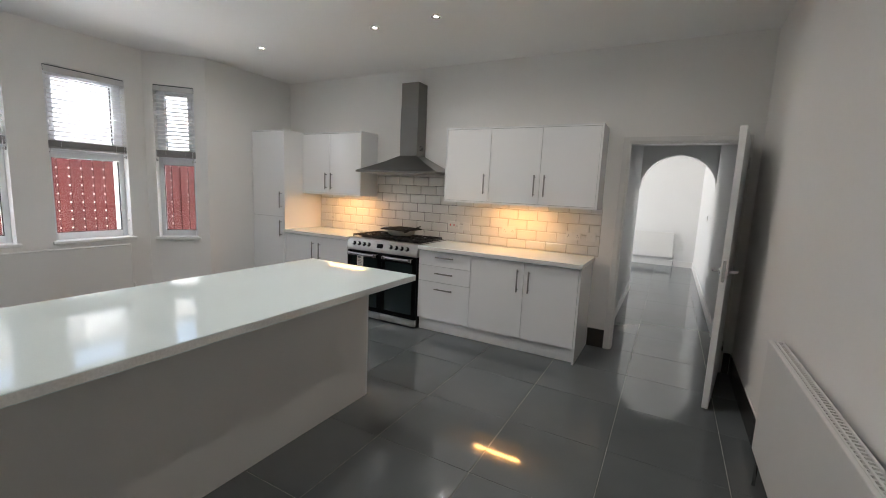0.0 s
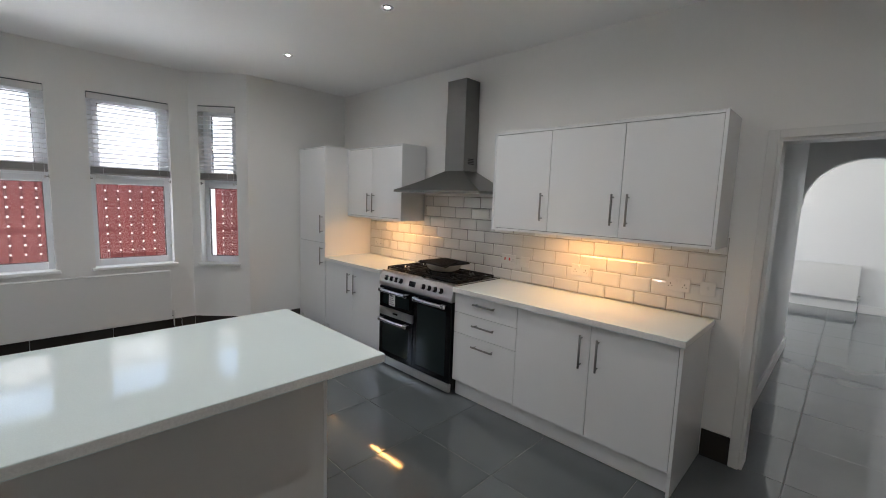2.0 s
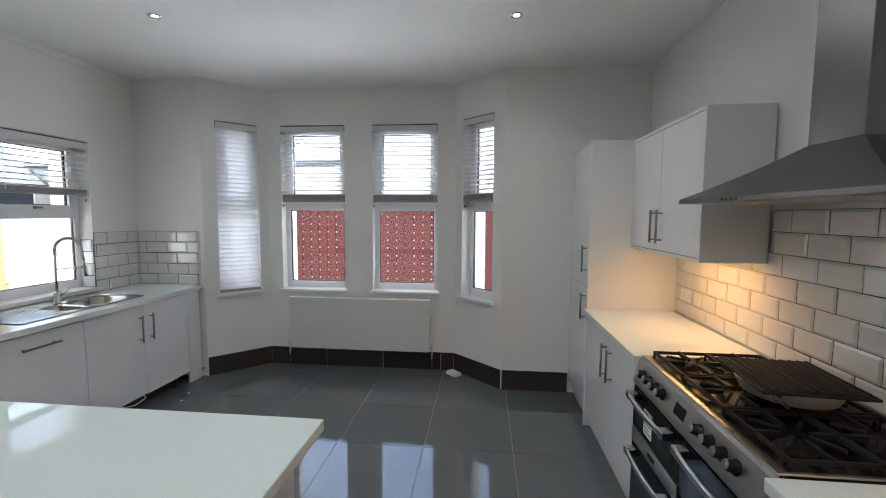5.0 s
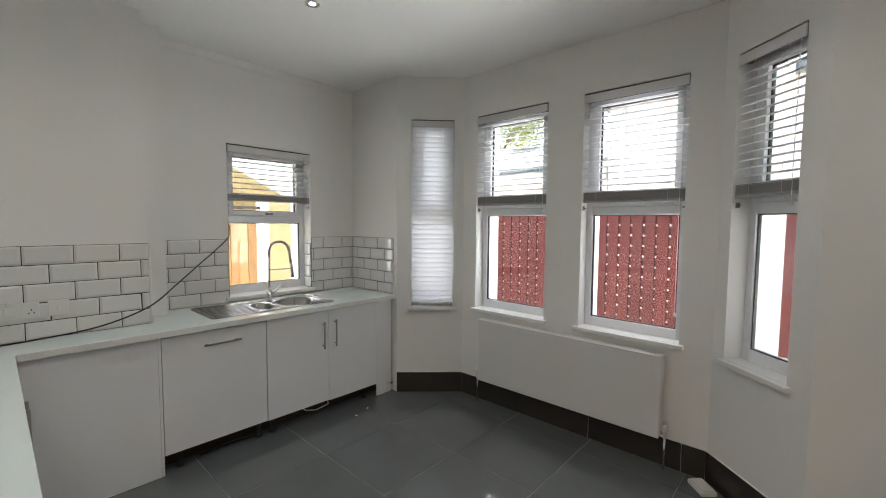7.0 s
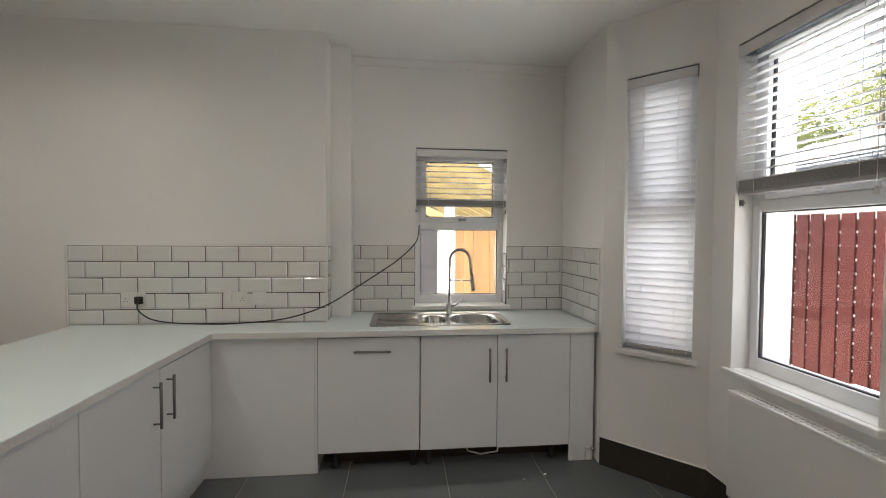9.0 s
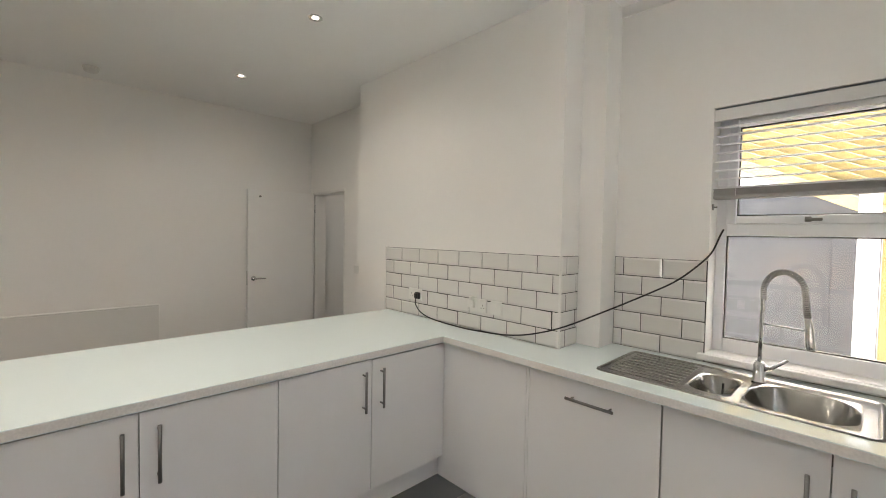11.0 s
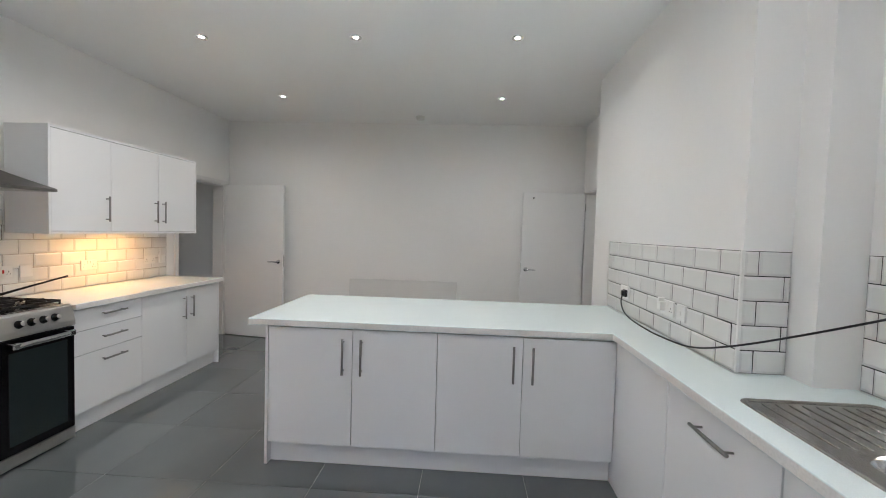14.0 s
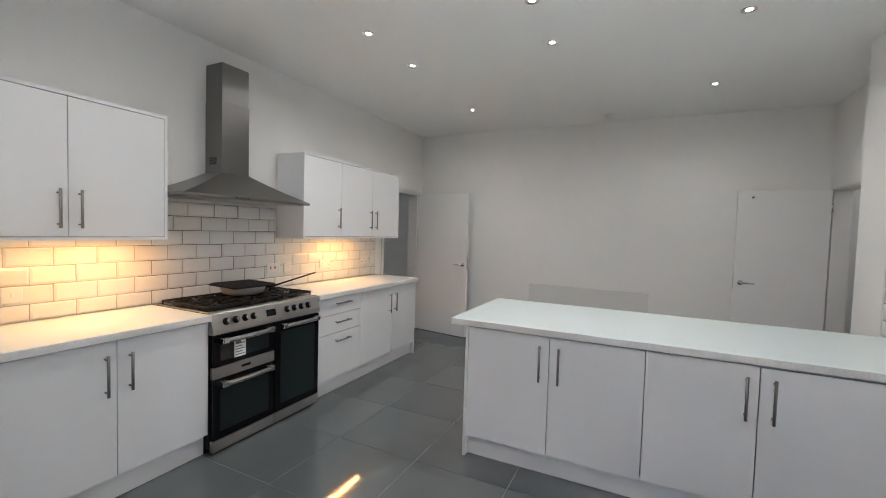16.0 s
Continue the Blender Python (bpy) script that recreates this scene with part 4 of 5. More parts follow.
def sink():
    s = thing("kitchen_sink", pose(0, 0, WT), "stainless steel inset sink with one and a half bowls and drainer", "sink")
    cx, cy, w, d = (SX0 + SX1) / 2, (SY0 + SY1) / 2, SX1 - SX0, SY1 - SY0
    rim = bmesh.new()
    loft(rim, [rounded(cx, cy, w, d, 0.035, 0.0005), rounded(cx, cy, w - 0.004, d - 0.004, 0.034, 0.005), rounded(cx, cy, w - 0.03, d - 0.03, 0.028, 0.006), rounded(cx, cy, w - 0.04, d - 0.04, 0.024, 0.002)])
    part("rim", rim, SINK, s)
    bowls = ((-3.150, 0.010, 0.165, 0.28, 0.078, 0.12), (-3.430, 0.010, 0.335, 0.34, 0.12, 0.16))
    ix0, ix1, iy0, iy1 = SX0 + 0.0195, SX1 - 0.0195, SY0 + 0.0195, SY1 - 0.0195
    holes = [(bx - bw / 2 - 0.001, bx + bw / 2 + 0.001, by - bd / 2 - 0.001, by + bd / 2 + 0.001) for bx, by, bw, bd, br, deep in bowls]
    deck = slab(sorted({ix0, ix1, *(h[0] for h in holes), *(h[1] for h in holes)}), sorted({iy0, iy1, *(h[2] for h in holes), *(h[3] for h in holes)}),
                lambda x, y: not any(h[0] < x < h[1] and h[2] < y < h[3] for h in holes), -0.001, 0.002, 0)
    part("deck", deck, SINK, s)
    for bx, by, bw, bd, br, deep in bowls:
        bm = bmesh.new()
        square = rounded(bx, by, bw + 0.002, bd + 0.002, 0.001, 0.002)
        rows = loft(bm, [square, rounded(bx, by, bw, bd, br, 0.002), rounded(bx, by, bw - 0.012, bd - 0.012, br, -0.006), rounded(bx, by, bw - 0.03, bd - 0.03, br, -deep + 0.03), rounded(bx, by, bw - 0.07, bd - 0.07, br * 0.8, -deep)])
        bm.faces.new(rows[-1])
        bowl = part("bowl", bm, SINK, s, "shiny steel bowl")
        part("drain", turned(bmesh.new(), [(0, -deep + 0.004), (0.02, -deep + 0.004), (0.036, -deep + 0.006), (0.042, -deep + 0.001)], 24, pose(bx, by, 0)), CHROME, bowl, "chrome waste strainer")
    for k in range(9):
        y = -0.185 + k * 0.043
        part("ridge", tube(bmesh.new(), [(-2.755, y, 0.0012), (-2.77, y, 0.0022), (-3.03, y, 0.0022), (-3.045, y, 0.0010)], 0.0032, 8), SINK, s)


sink()


def tap():
    t = thing("kitchen_tap", pose(-3.275, -0.165, WT + 0.003), "chrome spring-neck mixer tap behind the sink", "tap")
    part("base", turned(bmesh.new(), [(0, 0), (0.028, 0), (0.028, 0.006), (0.023, 0.010), (0.023, 0.075), (0.019, 0.082), (0.014, 0.09), (0, 0.09)], 24), CHROME, t)
    neck = [(0, 0, 0.085), (-0.001, 0.0, 0.20), (-0.004, 0.002, 0.36)]
    top = [(-0.075 + 0.072 * math.cos(a), 0.03 * (1 - math.cos(a)), 0.40 + 0.085 * math.sin(a)) for a in [math.pi * k / 10 for k in range(0, 11)]]
    path = neck + top + [(-0.150, 0.062, 0.36), (-0.158, 0.066, 0.30)]
    part("neck", tube(bmesh.new(), path, 0.0085, 12), CHROME, t)
    coil = bmesh.new()
    pts = [Vector(p) for p in path[2:]]
    run = []
    for a, b in zip(pts, pts[1:]):
        count = max(2, int((b - a).length / 0.0075))
        for k in range(count):
            run.append(a.lerp(b, k / count))
    for a, b in zip(run, run[1:]):
        mid, way = (a + b) / 2, (b - a).normalized()
        tube(coil, [mid - way * 0.0022, mid + way * 0.0022], 0.0125, 10)
    part("spring", coil, HANDLE, t, "steel coil round the neck")
    part("spray_head", tube(bmesh.new(), [(-0.157, 0.066, 0.31), (-0.162, 0.068, 0.27), (-0.168, 0.07, 0.20), (-0.170, 0.071, 0.185)], [0.012, 0.015, 0.017, 0.015], 14), CHROME, t)
    part("bracket", tube(bmesh.new(), [(0, 0, 0.255), (-0.08, 0.035, 0.258), (-0.160, 0.068, 0.258)], 0.005, 8), CHROME, t)
    part("lever", tube(bmesh.new(), [(-0.02, 0.0, 0.060), (-0.045, 0.004, 0.07), (-0.095, 0.008, 0.115)], [0.012, 0.008, 0.006], 10), CHROME, t)


tap()


# ---- radiators ----
def radiator(m, length, z0, z1, deep, label, valve_left=True, valve_right=True):
    """A panel radiator along x whose back is at y=0 and front at y=-deep."""
    r = thing("radiator", m, label, "radiator")
    part("front_panel", boxed(0, length, -deep, -deep + 0.014, z0, z1 - 0.012, 0.005, 3), RADPAINT, r)
    part("back_panel", boxed(0.01, length - 0.01, -0.045, -0.032, z0 + 0.01, z1 - 0.02, 0.004), RADPAINT, r)
    part("side_panel", boxed(-0.002, 0.010, -deep + 0.006, -0.03, z0 + 0.012, z1, 0.003), RADPAINT, r)
    part("side_panel", boxed(length - 0.010, length + 0.002, -deep + 0.006, -0.03, z0 + 0.012, z1, 0.003), RADPAINT, r)
    part("top_lip", boxed(0, length, -deep - 0.004, -deep + 0.011, z1 - 0.013, z1 + 0.003, 0.004, 3), RADPAINT, r)
    g = bmesh.new()
    for y in (-deep + 0.012, -(deep + 0.03) / 2 - 0.004, -0.040):
        box(g, 0.010, length - 0.010, y, y + 0.009, z1 - 0.012, z1, 0.002, 1)
    x = 0.02
    while x < length - 0.02:
        box(g, x, x + 0.007, -deep + 0.011, -0.040, z1 - 0.009, z1 - 0.003)
        x += 0.024
    part("top_grille", g, RADPAINT, r, "slotted white top grille")
    # one solid dark block stands for the shade between the panels
    part("fins", boxed(0.02, length - 0.02, -deep + 0.02, -0.05, z0 + 0.03, z1 - 0.04), DARK, r, "dark block standing for shade among the convector fins")
    for s, on in ((-0.025, valve_left), (length + 0.025, valve_right)):
        if on:
            v = part("valve", turned(bmesh.new(), [(0, 0), (0.011, 0), (0.011, 0.03), (0.017, 0.034), (0.017, 0.075), (0.012, 0.085), (0, 0.085)], 16, pose(s, -deep / 2 - 0.01, z0 + 0.0)), PLASTIC, r, "white radiator valve")
            part("pipe", tube(bmesh.new(), [(s, -deep / 2 - 0.01, -z0 * 0 + 0.0), (s, -deep / 2 - 0.01, z0 + 0.005)], 0.0075, 10), CHROME, v)
            part("union", tube(bmesh.new(), [(s, -deep / 2 - 0.01, z0 + 0.03), (s + (0.03 if s < 0 else -0.03), -deep / 2 - 0.01, z0 + 0.03)], 0.010, 10), CHROME, v)
    for s in (0.18, length - 0.18):
        part("bracket", boxed(s, s + 0.03, -0.035, -0.001, z0 + 0.05, z1 - 0.06), RADPAINT, r)
    return r


radiator(pose(WB, 1.030, 0, 0, 0, 90), 1.435, 0.208, 0.732, 0.105, "long white panel radiator under the bay windows")
radiator(pose(E, 2.690, 0, 0, 0, -90), 1.395, 0.215, 0.800, 0.095, "white double panel radiator on the long wall")
radiator(pose(-0.30, FAR_Y, 0), 1.03, 0.19, 0.755, 0.10, "white panel radiator on the end wall of the far room")

# ---- ceiling fittings ----
for sx, sy in SPOTS:
    d = thing("downlight", pose(sx, sy, CEIL), "round recessed ceiling downlight with a chrome bezel, lit", "downlight", "ceiling downlights")
    part("bezel", turned(bmesh.new(), [(0.018, 0.0), (0.022, -0.002), (0.036, -0.005), (0.041, -0.004), (0.043, 0.0)], 28), CHROME, d)
    part("lens", turned(bmesh.new(), [(0, -0.0012), (0.0185, -0.0012), (0.0185, 0.0), (0, 0.0)], 24), LENS, d, "glowing lamp lens")
alarm = thing("smoke_alarm", pose(0.87, 1.79, CEIL), "round white ceiling smoke alarm", "smoke alarm")
part("base", turned(bmesh.new(), [(0, 0), (0.058, 0), (0.058, -0.010), (0.054, -0.014), (0, -0.014)], 28), PLASTIC, alarm)
part("cover", turned(bmesh.new(), [(0.048, -0.014), (0.050, -0.030), (0.044, -0.040), (0.030, -0.044), (0, -0.044)], 28), PLASTIC, alarm)


# this fitting is unseen, added to carry the hall's extra lamp
hall_fill_light = thing("downlight", pose(0.60, -0.60, 2.6), "added unseen round hall downlight with a chrome bezel, lit", "downlight", "ceiling downlights")
part("bezel", turned(bmesh.new(), [(0.018, 0.0), (0.022, -0.002), (0.036, -0.005), (0.041, -0.004), (0.043, 0.0)], 28), CHROME, hall_fill_light)
part("lens", turned(bmesh.new(), [(0, -0.0012), (0.0185, -0.0012), (0.0185, 0.0), (0, 0.0)], 24), LENS, hall_fill_light, "glowing lamp lens")


# ---- sockets, switches, cable ----
def plate(name, m, width, label, pieces=(), height=0.086):
    """An electric plate, its face towards -y; pieces: (kind, x, z)."""
    p = thing(name, m, label, "socket" if "socket" in name else "switch")
    part("faceplate", boxed(-width / 2, width / 2, -0.010, 0.0, -height / 2, height / 2, 0.003), PLASTIC, p)
    for kind, x, z in pieces:
        if kind == "pins":
            b = bmesh.new()
            box(b, x - 0.002, x + 0.002, -0.0106, -0.0098, z + 0.004, z + 0.014)
            box(b, x - 0.014, x - 0.007, -0.0106, -0.0098, z - 0.010, z - 0.006)
            box(b, x + 0.007, x + 0.014, -0.0106, -0.0098, z - 0.010, z - 0.006)
            part("socket_holes", b, RUBBER, p)
        else:
            part("rocker", boxed(x - 0.006, x + 0.006, -0.014, -0.010, z - 0.012, z + 0.012, 0.002), RED if kind == "red" else PLASTIC, p)
    return p


TN, TS = N - 0.012, BREAST + 0.012
two = (("pins", -0.042, -0.006), ("pins", 0.042, -0.006), ("white", -0.012, 0.024), ("white", 0.012, 0.024))
plate("double_socket", pose(-0.885, TN, 1.078), 0.146, "white double socket on the tiled splashback", two)
plate("cooker_switch", pose(-1.550, TN, 1.078), 0.146, "white cooker switch with red rockers", (("red", -0.035, 0.004), ("red", 0.012, 0.004), ("pins", 0.048, -0.006)))
plate("blank_plate_switch", pose(-1.385, TN, 1.074), 0.086, "plain white outlet plate on the tiles")
plate("double_socket", pose(-0.215, TN, 1.080), 0.146, "white double socket on the tiled splashback", two)
plate("light_switch", pose(-0.045, TN, 1.080), 0.086, "white single switch on the tiles", (("white", 0, 0),))
plate("double_socket", pose(-3.420, TN, 1.050), 0.146, "white double socket near the tall cabinet", two)
plate("light_switch", pose(-3.270, TN, 1.050), 0.086, "white single switch near the tall cabinet", (("white", 0, 0),))
plate("double_socket", pose(-1.205, TS, 1.062, 0, 0, 180), 0.146, "white double socket with a black plug in it", two)
plate("double_socket", pose(-1.835, TS, 1.062, 0, 0, 180), 0.146, "white double socket with a white adaptor in it", two)
plate("light_switch", pose(-1.985, TS, 1.062, 0, 0, 180), 0.086, "white fused switch on the tiles", (("white", 0, 0),))
plate("light_switch", pose(0.155, ALCOVE, 1.135, 0, 0, 180), 0.086, "white light switch beside the door", (("white", 0, 0),))
plate("light_switch", pose(CR, 8.3, 1.2, 0, 0, -90), 0.086, "white light switch on the corridor wall", (("white", 0, 0),))
plug = thing("plug", pose(-1.247, TS + 0.010, 1.058), "black three-pin plug in the socket", "plug")
part("shell", box(boxed(-0.025, 0.025, 0.0, 0.022, -0.026, 0.024, 0.007), -0.016, 0.016, 0.02, 0.036, -0.020, 0.018, 0.006), RUBBER, plug)
adaptor = thing("plug_adaptor", pose(-1.795, TS + 0.010, 1.072), "small white plug-in adaptor", "adaptor")
part("shell", box(boxed(-0.024, 0.024, 0.0, 0.028, -0.028, 0.022, 0.005), -0.012, 0.012, 0.0, 0.03, 0.020, 0.044, 0.004), PLASTIC, adaptor)


def smooth_path(points, steps=10):
    pts = [Vector(p) for p in points]
    out = []
    for i in range(len(pts) - 1):
        p0, p1, p2, p3 = pts[max(i - 1, 0)], pts[i], pts[i + 1], pts[min(i + 2, len(pts) - 1)]
        for k in range(steps):
            t = k / steps
            out.append(0.5 * ((2 * p1) + (p2 - p0) * t + (2 * p0 - 5 * p1 + 4 * p2 - p3) * t * t + (3 * p1 - p0 - 3 * p2 + p3) * t ** 3))
    return out + [pts[-1]]


tagged(part("power_cable", tube(bmesh.new(), smooth_path([(-1.247, 0.085, 1.035), (-1.262, 0.095, 0.995), (-1.33, 0.10, 0.945), (-1.45, 0.10, 0.918), (-1.64, 0.095, 0.906), (-1.84, 0.09, 0.905),
       (-2.15, 0.085, 0.930), (-2.405, 0.050, 1.006), (-2.60, -0.10, 1.112), (-2.80, -0.255, 1.234), (-2.90, -0.305, 1.302), (-3.00, -0.312, 1.395), (-3.042, -0.335, 1.455), (-3.056, -0.40, 1.530), (-3.062, -0.442, 1.566)]), 0.0045, 8), RUBBER),
       "black power cable drooping from socket to window", "cable")
stub = thing("pipe_stub", pose(-4.14, 0.285, 0), "short white painted pipe stub rising from the floor", "pipe")
part("pipe", tube(bmesh.new(), [(0, 0, 0), (0, 0, 0.07), (-0.006, 0.004, 0.082), (-0.03, 0.018, 0.086)], 0.0085, 10), PLASTIC, stub)
part("cap", tube(bmesh.new(), [(-0.028, 0.0168, 0.086), (-0.048, 0.0288, 0.086)], 0.013, 12), CHROME, stub, "chrome end cap")
tub = thing("plastic_box", pose(-4.505, 2.715, 0, 0, 0, 44), "small white plastic junction box lying on the floor", "box")
part("base", boxed(-0.07, 0.07, -0.045, 0.045, 0, 0.026, 0.006), PLASTIC, tub)
part("lid", boxed(-0.062, 0.062, -0.038, 0.038, 0.026, 0.034, 0.004), PLASTIC, tub)


# ---- outside ----
GZ, YZ = -0.60, -0.25   # the yard, and the footings of what stands on it
structure("ground", boxed(-300, 300, -300, 300, GZ - 0.2, GZ), PAVING, "grey concrete yard and ground", "ground")


def plank_mesh(w, h, d, material):
    return mesh_of("board", boxed(0, w, 0, d, 0, h, 0.004, 1), material)


def red_fence():
    f = thing("garden_fence", pose(-6.70, -3.0, GZ), "red-stained double-sided timber fence behind the yard", "fence")
    front = plank_mesh(0.112, 2.31, 0.02, FENCE)
    length, k = 10.0, 0
    while k * 0.134 < length:
        ob = new("board", front)
        ob.parent = f
        ob.matrix_basis = pose(0, k * 0.134 + random.uniform(-0.002, 0.002), random.uniform(-0.01, 0.01), 0, 0, 90)
        k += 1
    back = mesh_of("rail", boxed(0, 0.02, 0, length, 0, 0.095, 0.003, 1), FENCE)
    for j in range(19):
        ob = new("rail", back)
        ob.parent = f
        ob.matrix_basis = pose(-0.041, 0, 0.03 + j * 0.118)
    for j in range(5):
        part("post", boxed(-0.16, -0.07, j * 2.4, j * 2.4 + 0.09, 0, 2.25, 0.004), FENCE, f)


red_fence()


def neighbour():
    """White rendered house beyond the fence, with eaves, slates and a vent."""
    h = thing("neighbour_house", pose(-10.5, 0, YZ), "white rendered neighbouring house with a slate roof", "house")
    part("wall", boxed(-6, 0, -0.2, 12.0, GZ - YZ, 4.2), RENDER, h)
    part("wall", boxed(-6, -0.1, -9.0, -0.25, GZ - YZ, 2.72), RENDER, h)
    part("eaves", boxed(-0.6, 0.35, -9.2, -0.25, 2.72, 3.02, 0.01), RENDER, h, "white boxed eaves")
    part("gutter", tube(bmesh.new(), [(0.40, -9.2, 2.99), (0.40, -0.25, 2.99)], 0.055, 10), SLATE, h, "grey gutter")
    slope = bmesh.new()
    box(slope, -4.6, 0, -9.2, -0.25, 0, 0.05)
    slope.transform(pose(0.36, 0, 3.02, 0, 17, 0))
    part("roof", slope, SLATE, h, "grey slate roof slope")
    me = mesh_of("slate_course", boxed(-0.26, 0, -9.18, -0.27, 0.052, 0.064, 0.002, 1), SLATE)
    for k in range(14):
        ob = new("slate_course", me)
        ob.parent = h
        ob.matrix_basis = pose(0.36, 0, 3.02, 0, 17, 0) @ pose(-0.01 - k * 0.25, 0, 0)
    part("roof", boxed(-6.2, 0.25, -0.4, 12.2, 4.2, 4.35, 0.01), SLATE, h)
    v = part("window", boxed(0.0, 0.03, 1.75, 2.45, 2.20, 2.54, 0.004), UPVC, h, "small louvred vent window")
    for k in range(6):
        part("louvre", boxed(0.03, 0.045, 1.78, 2.42, 2.222 + k * 0.052, 2.250 + k * 0.052, 0.002, 1), SLATE, v)
    part("downpipe", tube(bmesh.new(), [(0.05, 0.1, GZ - YZ), (0.05, 0.1, 4.2)], 0.04, 10), UPVC, h)


neighbour()


def tree(x, y, height, spread, label):
    t = thing("tree", pose(x, y, YZ), label, "tree")
    rng = random.Random(int(x * 7 + y))
    trunk = bmesh.new()
    tube(trunk, [(0, 0, GZ - YZ), (0.1, 0.05, height * 0.3), (0.05, 0.15, height * 0.6), (0.15, 0.1, height * 0.9)], [0.2, 0.16, 0.11, 0.03], 10)
    tips = []
    for k in range(12):
        a, up = rng.uniform(0, 6.28), rng.uniform(0.4, 0.8) * height
        tip = Vector((math.cos(a) * spread * rng.uniform(0.5, 0.9), math.sin(a) * spread * rng.uniform(0.5, 0.9), up + rng.uniform(0.4, 1.4)))
        tube(trunk, [(0.07, 0.1, up * 0.8), tip * 0.5 + Vector((0, 0, up * 0.42)), tip], [0.06, 0.04, 0.012], 6)
        tips.append(tip)
    part("trunk", trunk, BARK, t)
    verts, faces = [], []
    for k in range(15000):
        c = rng.choice(tips) + Vector((rng.gauss(0, 0.5), rng.gauss(0, 0.5), rng.gauss(0, 0.4)))
        u = Vector((rng.gauss(0, 1), rng.gauss(0, 1), rng.gauss(0, 0.5))).normalized()
        w = u.orthogonal().normalized()
        s = rng.uniform(0.035, 0.075)
        i = len(verts)
        verts += [c - u * s, c + w * s * 0.5, c + u * s, c - w * s * 0.5]
        faces.append((i, i + 1, i + 2, i + 3))
    me = bpy.data.meshes.new("crown")
    me.from_pydata(verts, [], faces)
    me.materials.append(LEAF)
    ob = new("crown", me)
    ob.parent = t
    ob["kind"] = "stuff"


tree(-15.0, -6.5, 6.2, 3.0, "green leafy tree behind the low roof")


def sink_yard():
    """What shows through the window above the sink."""
    side = thing("side_fence", pose(-4.9, -2.6, YZ), "orange timber closeboard fence outside the sink window", "fence")
    pm = plank_mesh(0.115, 2.30, 0.02, TIMBER)
    for k in range(5):
        ob = new("board", pm)
        ob.parent = side
        ob.matrix_basis = pose(1.142 - k * 0.118, 0, GZ - YZ + random.uniform(-0.01, 0.01), 0, random.uniform(-0.3, 0.3), 0)
    for z in (0.3, 1.5):
        part("rail", boxed(0.66, 1.25, -0.06, -0.002, z, z + 0.08, 0.003), TIMBER, side)
    part("capping", boxed(0.62, 1.27, -0.07, 0.03, 1.96, 2.0, 0.004), STAINED, side, "dark weathered capping board")
    for x in (1.27, 0.50):
        part("post", boxed(x, x + 0.13, -0.10, 0.03, GZ - YZ, 2.15, 0.006), UPVC, side, "pale blue-white post")
    part("panel", boxed(0.06, 0.49, -0.04, -0.01, GZ - YZ, 2.1, 0.004), THATCH, side, "yellow boarded panel")
    shed = thing("side_building", pose(-6.4, -8.2, YZ), "grey building with a slate roof beyond the yard", "building")
    part("wall", boxed(-3.5, 0.9, -3.0, 0, GZ - YZ, 2.6), GREYDOOR, shed)
    slope = bmesh.new()
    box(slope, -3.7, 1.1, -2.6, 0.25, 0, 0.06)
    slope.transform(pose(0, 0, 2.62, -38, 0, 0))
    part("roof", slope, SLATE, shed, "grey slate roof")
    house = thing("outbuilding", pose(-3.45, -5.4, YZ), "white outbuilding with a sunlit yellow boarded roof", "building")
    part("wall", boxed(-6.4, -0.2, -2.4, 0, GZ - YZ, 1.95), RENDER, house)
    part("wall", boxed(-0.2, 2.6, -2.4, -0.004, GZ - YZ, 2.5), GREYDOOR, house, "dark grey boarded gable wall")
    part("door", boxed(-0.2, 0.24, 0.0, 0.03, GZ - YZ, 1.9, 0.004), GREYDOOR, house, "dark grey door")
    course = mesh_of("roof_board", boxed(0, 7.2, 0, 0.215, 0, 0.016, 0.003, 1), THATCH)
    for j in range(13):
        ob = new("roof_board", course)
        ob.parent = house
        ob.matrix_basis = pose(0.49, 0, 2.55, 0, -26.5, 0) @ pose(-4.4, 0.22 - j * 0.145, j * 0.133, 42, 0, 0) @ pose(0, -0.215, -0.004 * (j % 2))
    part("flat_roof", prism(bmesh.new(), [(-6.5, -2.4), (-0.21, -2.4), (-0.21, 0.0), (-6.5, 0.0)], 1.95, 1.97), SLATE, house)


sink_yard()


# ---- wall tiles, skirting tiles, floor tiles ----
def metro_mesh(w, h):
    b, t = 0.011, 0.0085
    bm = bmesh.new()
    out = [(0, 0), (w, 0), (w, h), (0, h)]
    bx, bz = min(b, w * 0.4), min(b, h * 0.4)
    inn = [(bx, bz), (w - bx, bz), (w - bx, h - bz), (bx, h - bz)]
    r0 = [bm.verts.new((x, 0, z)) for x, z in out]
    r1 = [bm.verts.new((x, -0.004, z)) for x, z in out]
    r2 = [bm.verts.new((x, -t, z)) for x, z in inn]
    for p, q in ((r0, r1), (r1, r2)):
        for k in range(4):
            bm.faces.new((p[k], p[(k + 1) % 4], q[(k + 1) % 4], q[k]))
    bm.faces.new(r2)
    bm.faces.new(r0[::-1])
    return mesh_of("tile", bm, TILE)


TILE_W, TILE_H = 0.2085, 0.1033
meshes = {}


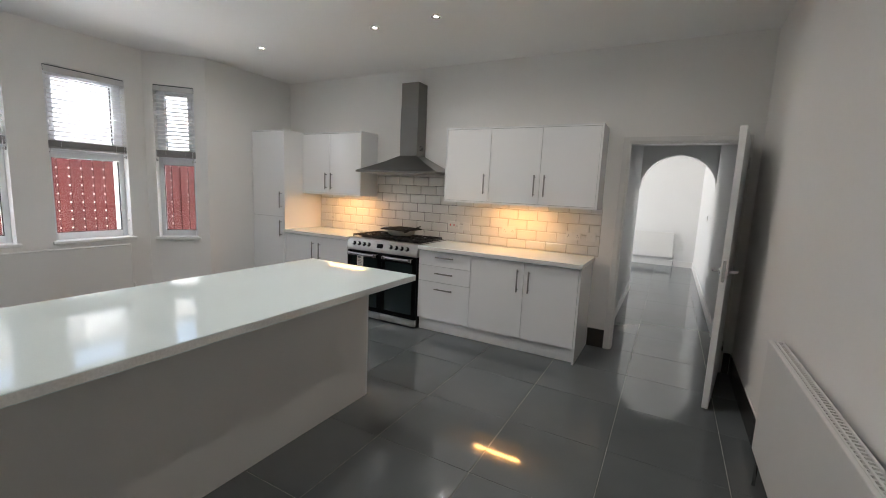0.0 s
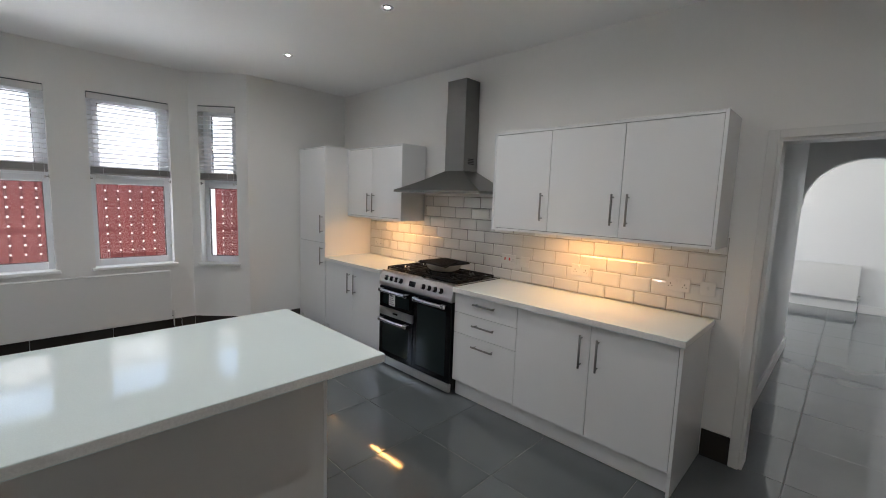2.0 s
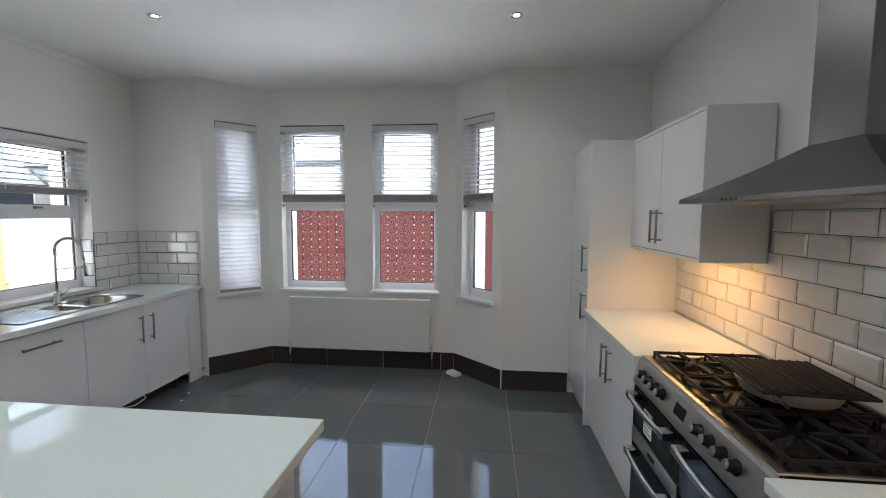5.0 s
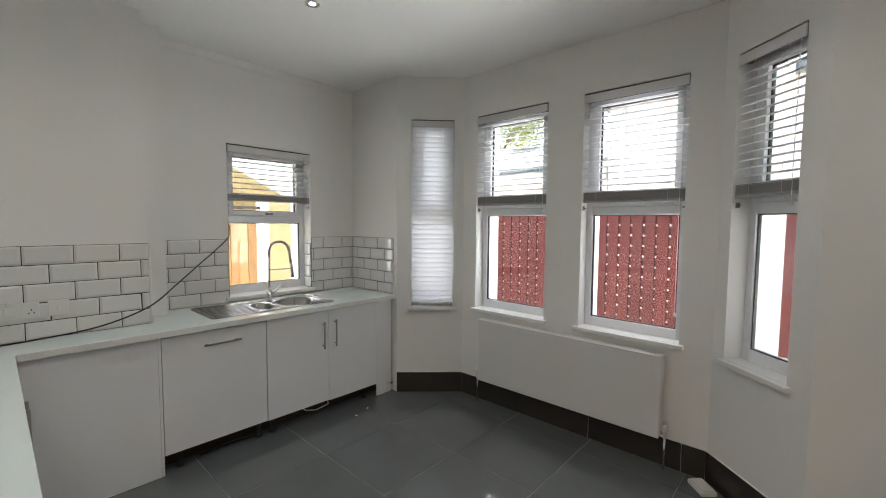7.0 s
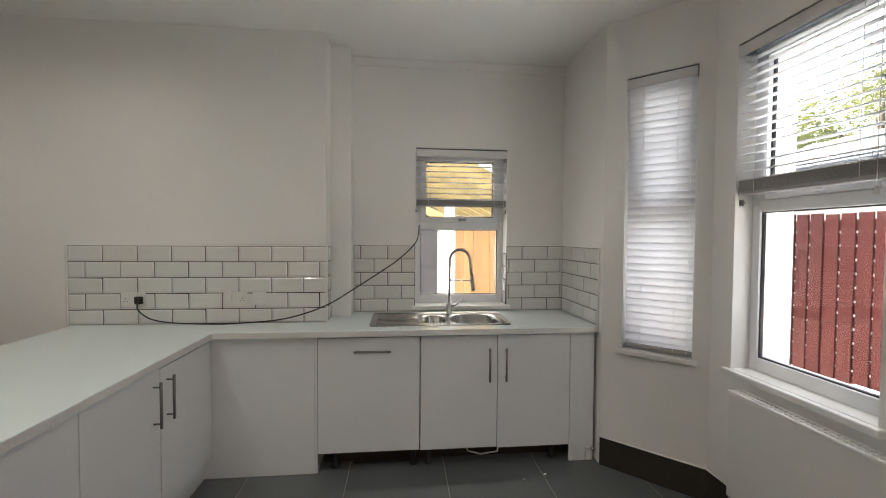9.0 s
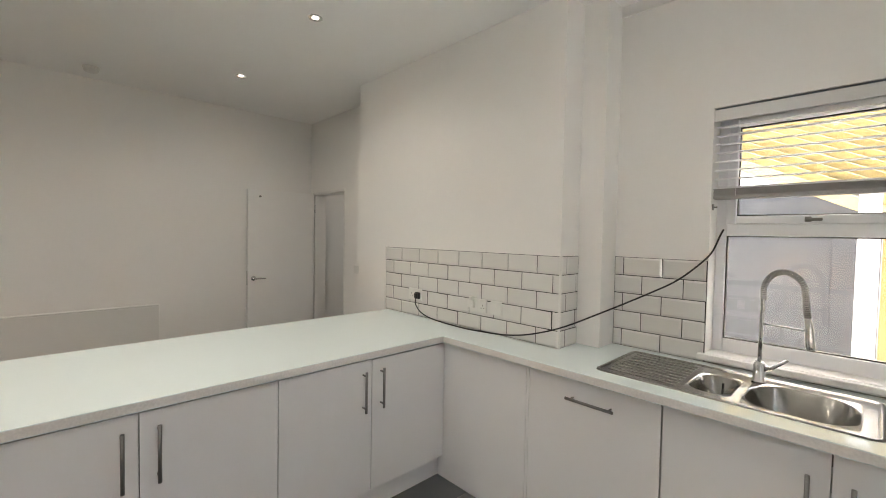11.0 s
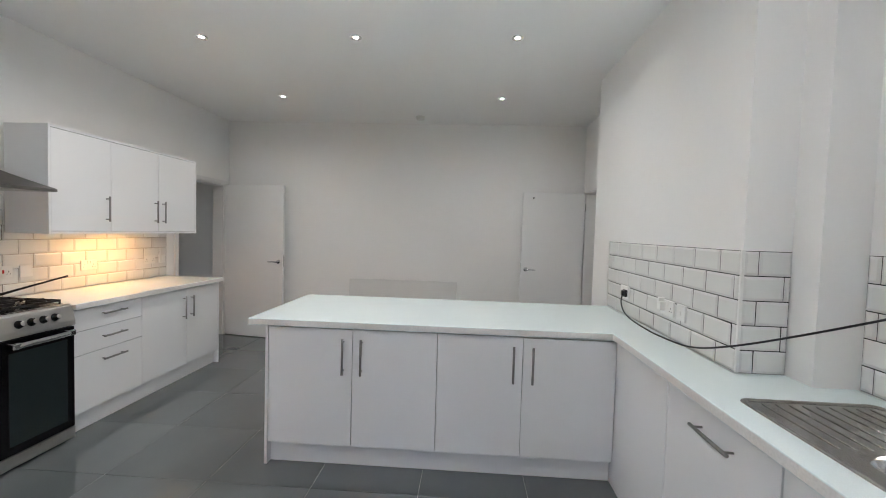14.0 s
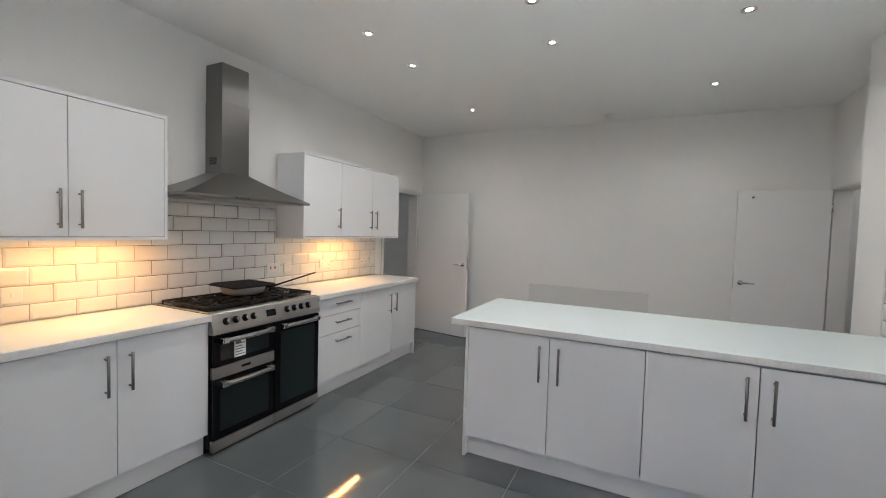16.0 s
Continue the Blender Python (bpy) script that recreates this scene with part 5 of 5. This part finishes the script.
def tile_field(owner, m, u0, u1, z0, rows, first_h=TILE_H, shift=0.0, odd=0, bed=None, joint=0.0040):
    """Courses of metro tiles in running bond on a wall. m: x along the wall, -y out of it."""
    inv = owner.matrix_basis.inverted()
    z = z0
    top = z0 + first_h + (rows - 1) * TILE_H
    g = part("grout_bed", boxed(u0, u1, -0.0033, 0.0, z0, top), bed or TILEGROUT, owner)
    g.matrix_basis = inv @ m
    for r in range(rows):
        h = first_h if r == 0 else TILE_H
        u = u0 - TILE_W * (0.5 if (r + odd) % 2 else 0.0) + shift - (TILE_W if shift > 0 else 0)
        while u < u1 - 0.002:
            a, b = max(u, u0), min(u + TILE_W, u1)
            if b - a > 0.012:
                key = (round(b - a - joint, 3), round(h - joint, 3))
                if key not in meshes:
                    meshes[key] = metro_mesh(*key)
                ob = new("tile", meshes[key])
                ob.parent = owner
                ob.matrix_basis = inv @ m @ pose(a + joint / 2, -0.0005, z + joint / 2, random.uniform(-0.8, 0.8), 0, random.uniform(-0.5, 0.5))
            u += TILE_W
        z += h


tile_field(wall_north, pose(0, N, 0), -3.612, 0.036, WT, 5, 0.0935, bed=LITGROUT, joint=0.0034)
tile_field(wall_north, pose(0, N, 0), -2.650, -1.520, WT + 0.0935 + 4 * TILE_H, 2, TILE_H, 0.12, 1, bed=LITGROUT, joint=0.0034)
# darker tone of the same grout behind the cooker, away from strip lamps
bed = part("grout_bed", boxed(-2.650, -1.520, N - 0.0036, N, WT, WT + 0.0935 + 6 * TILE_H), UNLITGROUT, wall_north)
bed.matrix_basis = wall_north.matrix_basis.inverted()
tile_field(chimney_breast, pose(0, BREAST, 0, 0, 0, 180), 0.808, -BREAST_W, WT, 5, 0.0965)
tile_field(chimney_breast, pose(BREAST_W, 0, 0, 0, 0, -90), -BREAST, 0.155, WT, 5, 0.0965, 0.06)
tile_field(wall_sink, pose(0, RECESS, 0, 0, 0, 180), 2.557, 3.026, WT, 5, 0.0965, 0.05)
tile_field(wall_sink, pose(0, RECESS, 0, 0, 0, 180), 3.752, -WP - 0.001, WT, 5, 0.0965, 0.02, 1)
tile_field(wall_sink, pose(0, RECESS, 0, 0, 0, 180), 3.027, 3.751, WT, 1, 0.038)
tile_field(wall_west_south, pose(WP, 0, 0, 0, 0, 90), RECESS + 0.010, 0.296, WT, 5, 0.0965, 0.08, 1)
tile_field(wall_sink, pose(-3.750, 0, 0, 0, 0, 90), RECESS - 0.118, RECESS, WT + 0.044, 4, 0.0965)


for x, y, high in ((BREAST_W, BREAST, 1.4105), (-0.800, BREAST, 1.4105)):
    structure("trim_tile_edge", boxed(x - 0.0095, x + 0.003, y - 0.003, y + 0.0095, WT, high, 0.002), PLASTIC, "white plastic tile edge trim", "trim")
structure("trim_tile_edge", boxed(WP, WP + 0.0095, 0.297, 0.306, WT, 1.4105, 0.002), PLASTIC, "white plastic tile edge trim", "trim")


def skirting(p0, p1, inset0=0.0, inset1=0.0):
    """Dark tile skirting with a caulk line, along a wall with the room on its right."""
    m, length = seg_pose(p0, p1)
    b = tagged(new("baseboard"), "dark brown porcelain tile skirting with white caulk line", "baseboard", kind="structure")
    b.matrix_basis = m
    a = inset0
    while a < length - inset1 - 0.01:
        e = min(a + 0.598, length - inset1)
        part("tile", boxed(a + 0.001, e - 0.001, -0.010, 0.0, 0.001, 0.182, 0.0015, 1), SKIRT, b)
        a += 0.600
    part("caulk", boxed(inset0, length - inset1, -0.009, 0.0, 0.182, 0.1865), CAULK, b, "white caulk line")


skirting((WP, 0.36 - 0.02), BAY_S)
skirting(BAY_S, BAY_SW)
skirting(BAY_SW, BAY_NW, 0.006, 0.006)
skirting(BAY_NW, BAY_N, 0, 0)
skirting(BAY_N, (WP, N), 0.008, N - 3.752)
skirting((0.001, N), (DOOR_N[0] - 0.046, N))
skirting((DOOR_N[1] + 0.047, N), (E, N), 0, 0.012)
skirting((E, N), (E, ALCOVE), 0.0, 0.0)
skirting((DOOR_S[0] - 0.002, ALCOVE), (BREAST_E, ALCOVE), 0.0, 0.012)
skirting((BREAST_E, ALCOVE), (BREAST_E, BREAST), 0.0, 0.0)


def floor_tiles():
    px, py, ox, oy = 0.604, 0.603, -0.178, 3.208
    joint = 0.0032
    cache = {}
    for i in range(-8, 3):
        for j in range(-9, 13):
            a, b = ox + i * px, ox + (i + 1) * px
            c, d = oy + j * py, oy + (j + 1) * py
            if c < N + 0.05:
                x0, x1 = -4.95, E + 0.02
            else:
                x0, x1 = (CL - 0.9 if c < ARCH_Y else -3.1), CR + 0.02
            a, b, c, d = max(a, x0), min(b, x1), max(c, -1.9), min(d, FAR_Y)
            if b - a < 0.03 or d - c < 0.03:
                continue
            key = (round(b - a, 3), round(d - c, 3))
            if key not in cache:
                cache[key] = mesh_of("tile", boxed(joint / 2, key[0] - joint / 2, joint / 2, key[1] - joint / 2, -0.012, 0.0, 0.0012, 1), FLOOR)
            ob = new("tile", cache[key])
            ob.parent = floor
            ob.matrix_basis = pose(a, c, random.uniform(-0.0004, 0.0), random.uniform(-0.05, 0.05), random.uniform(-0.05, 0.05), 0)


floor_tiles()
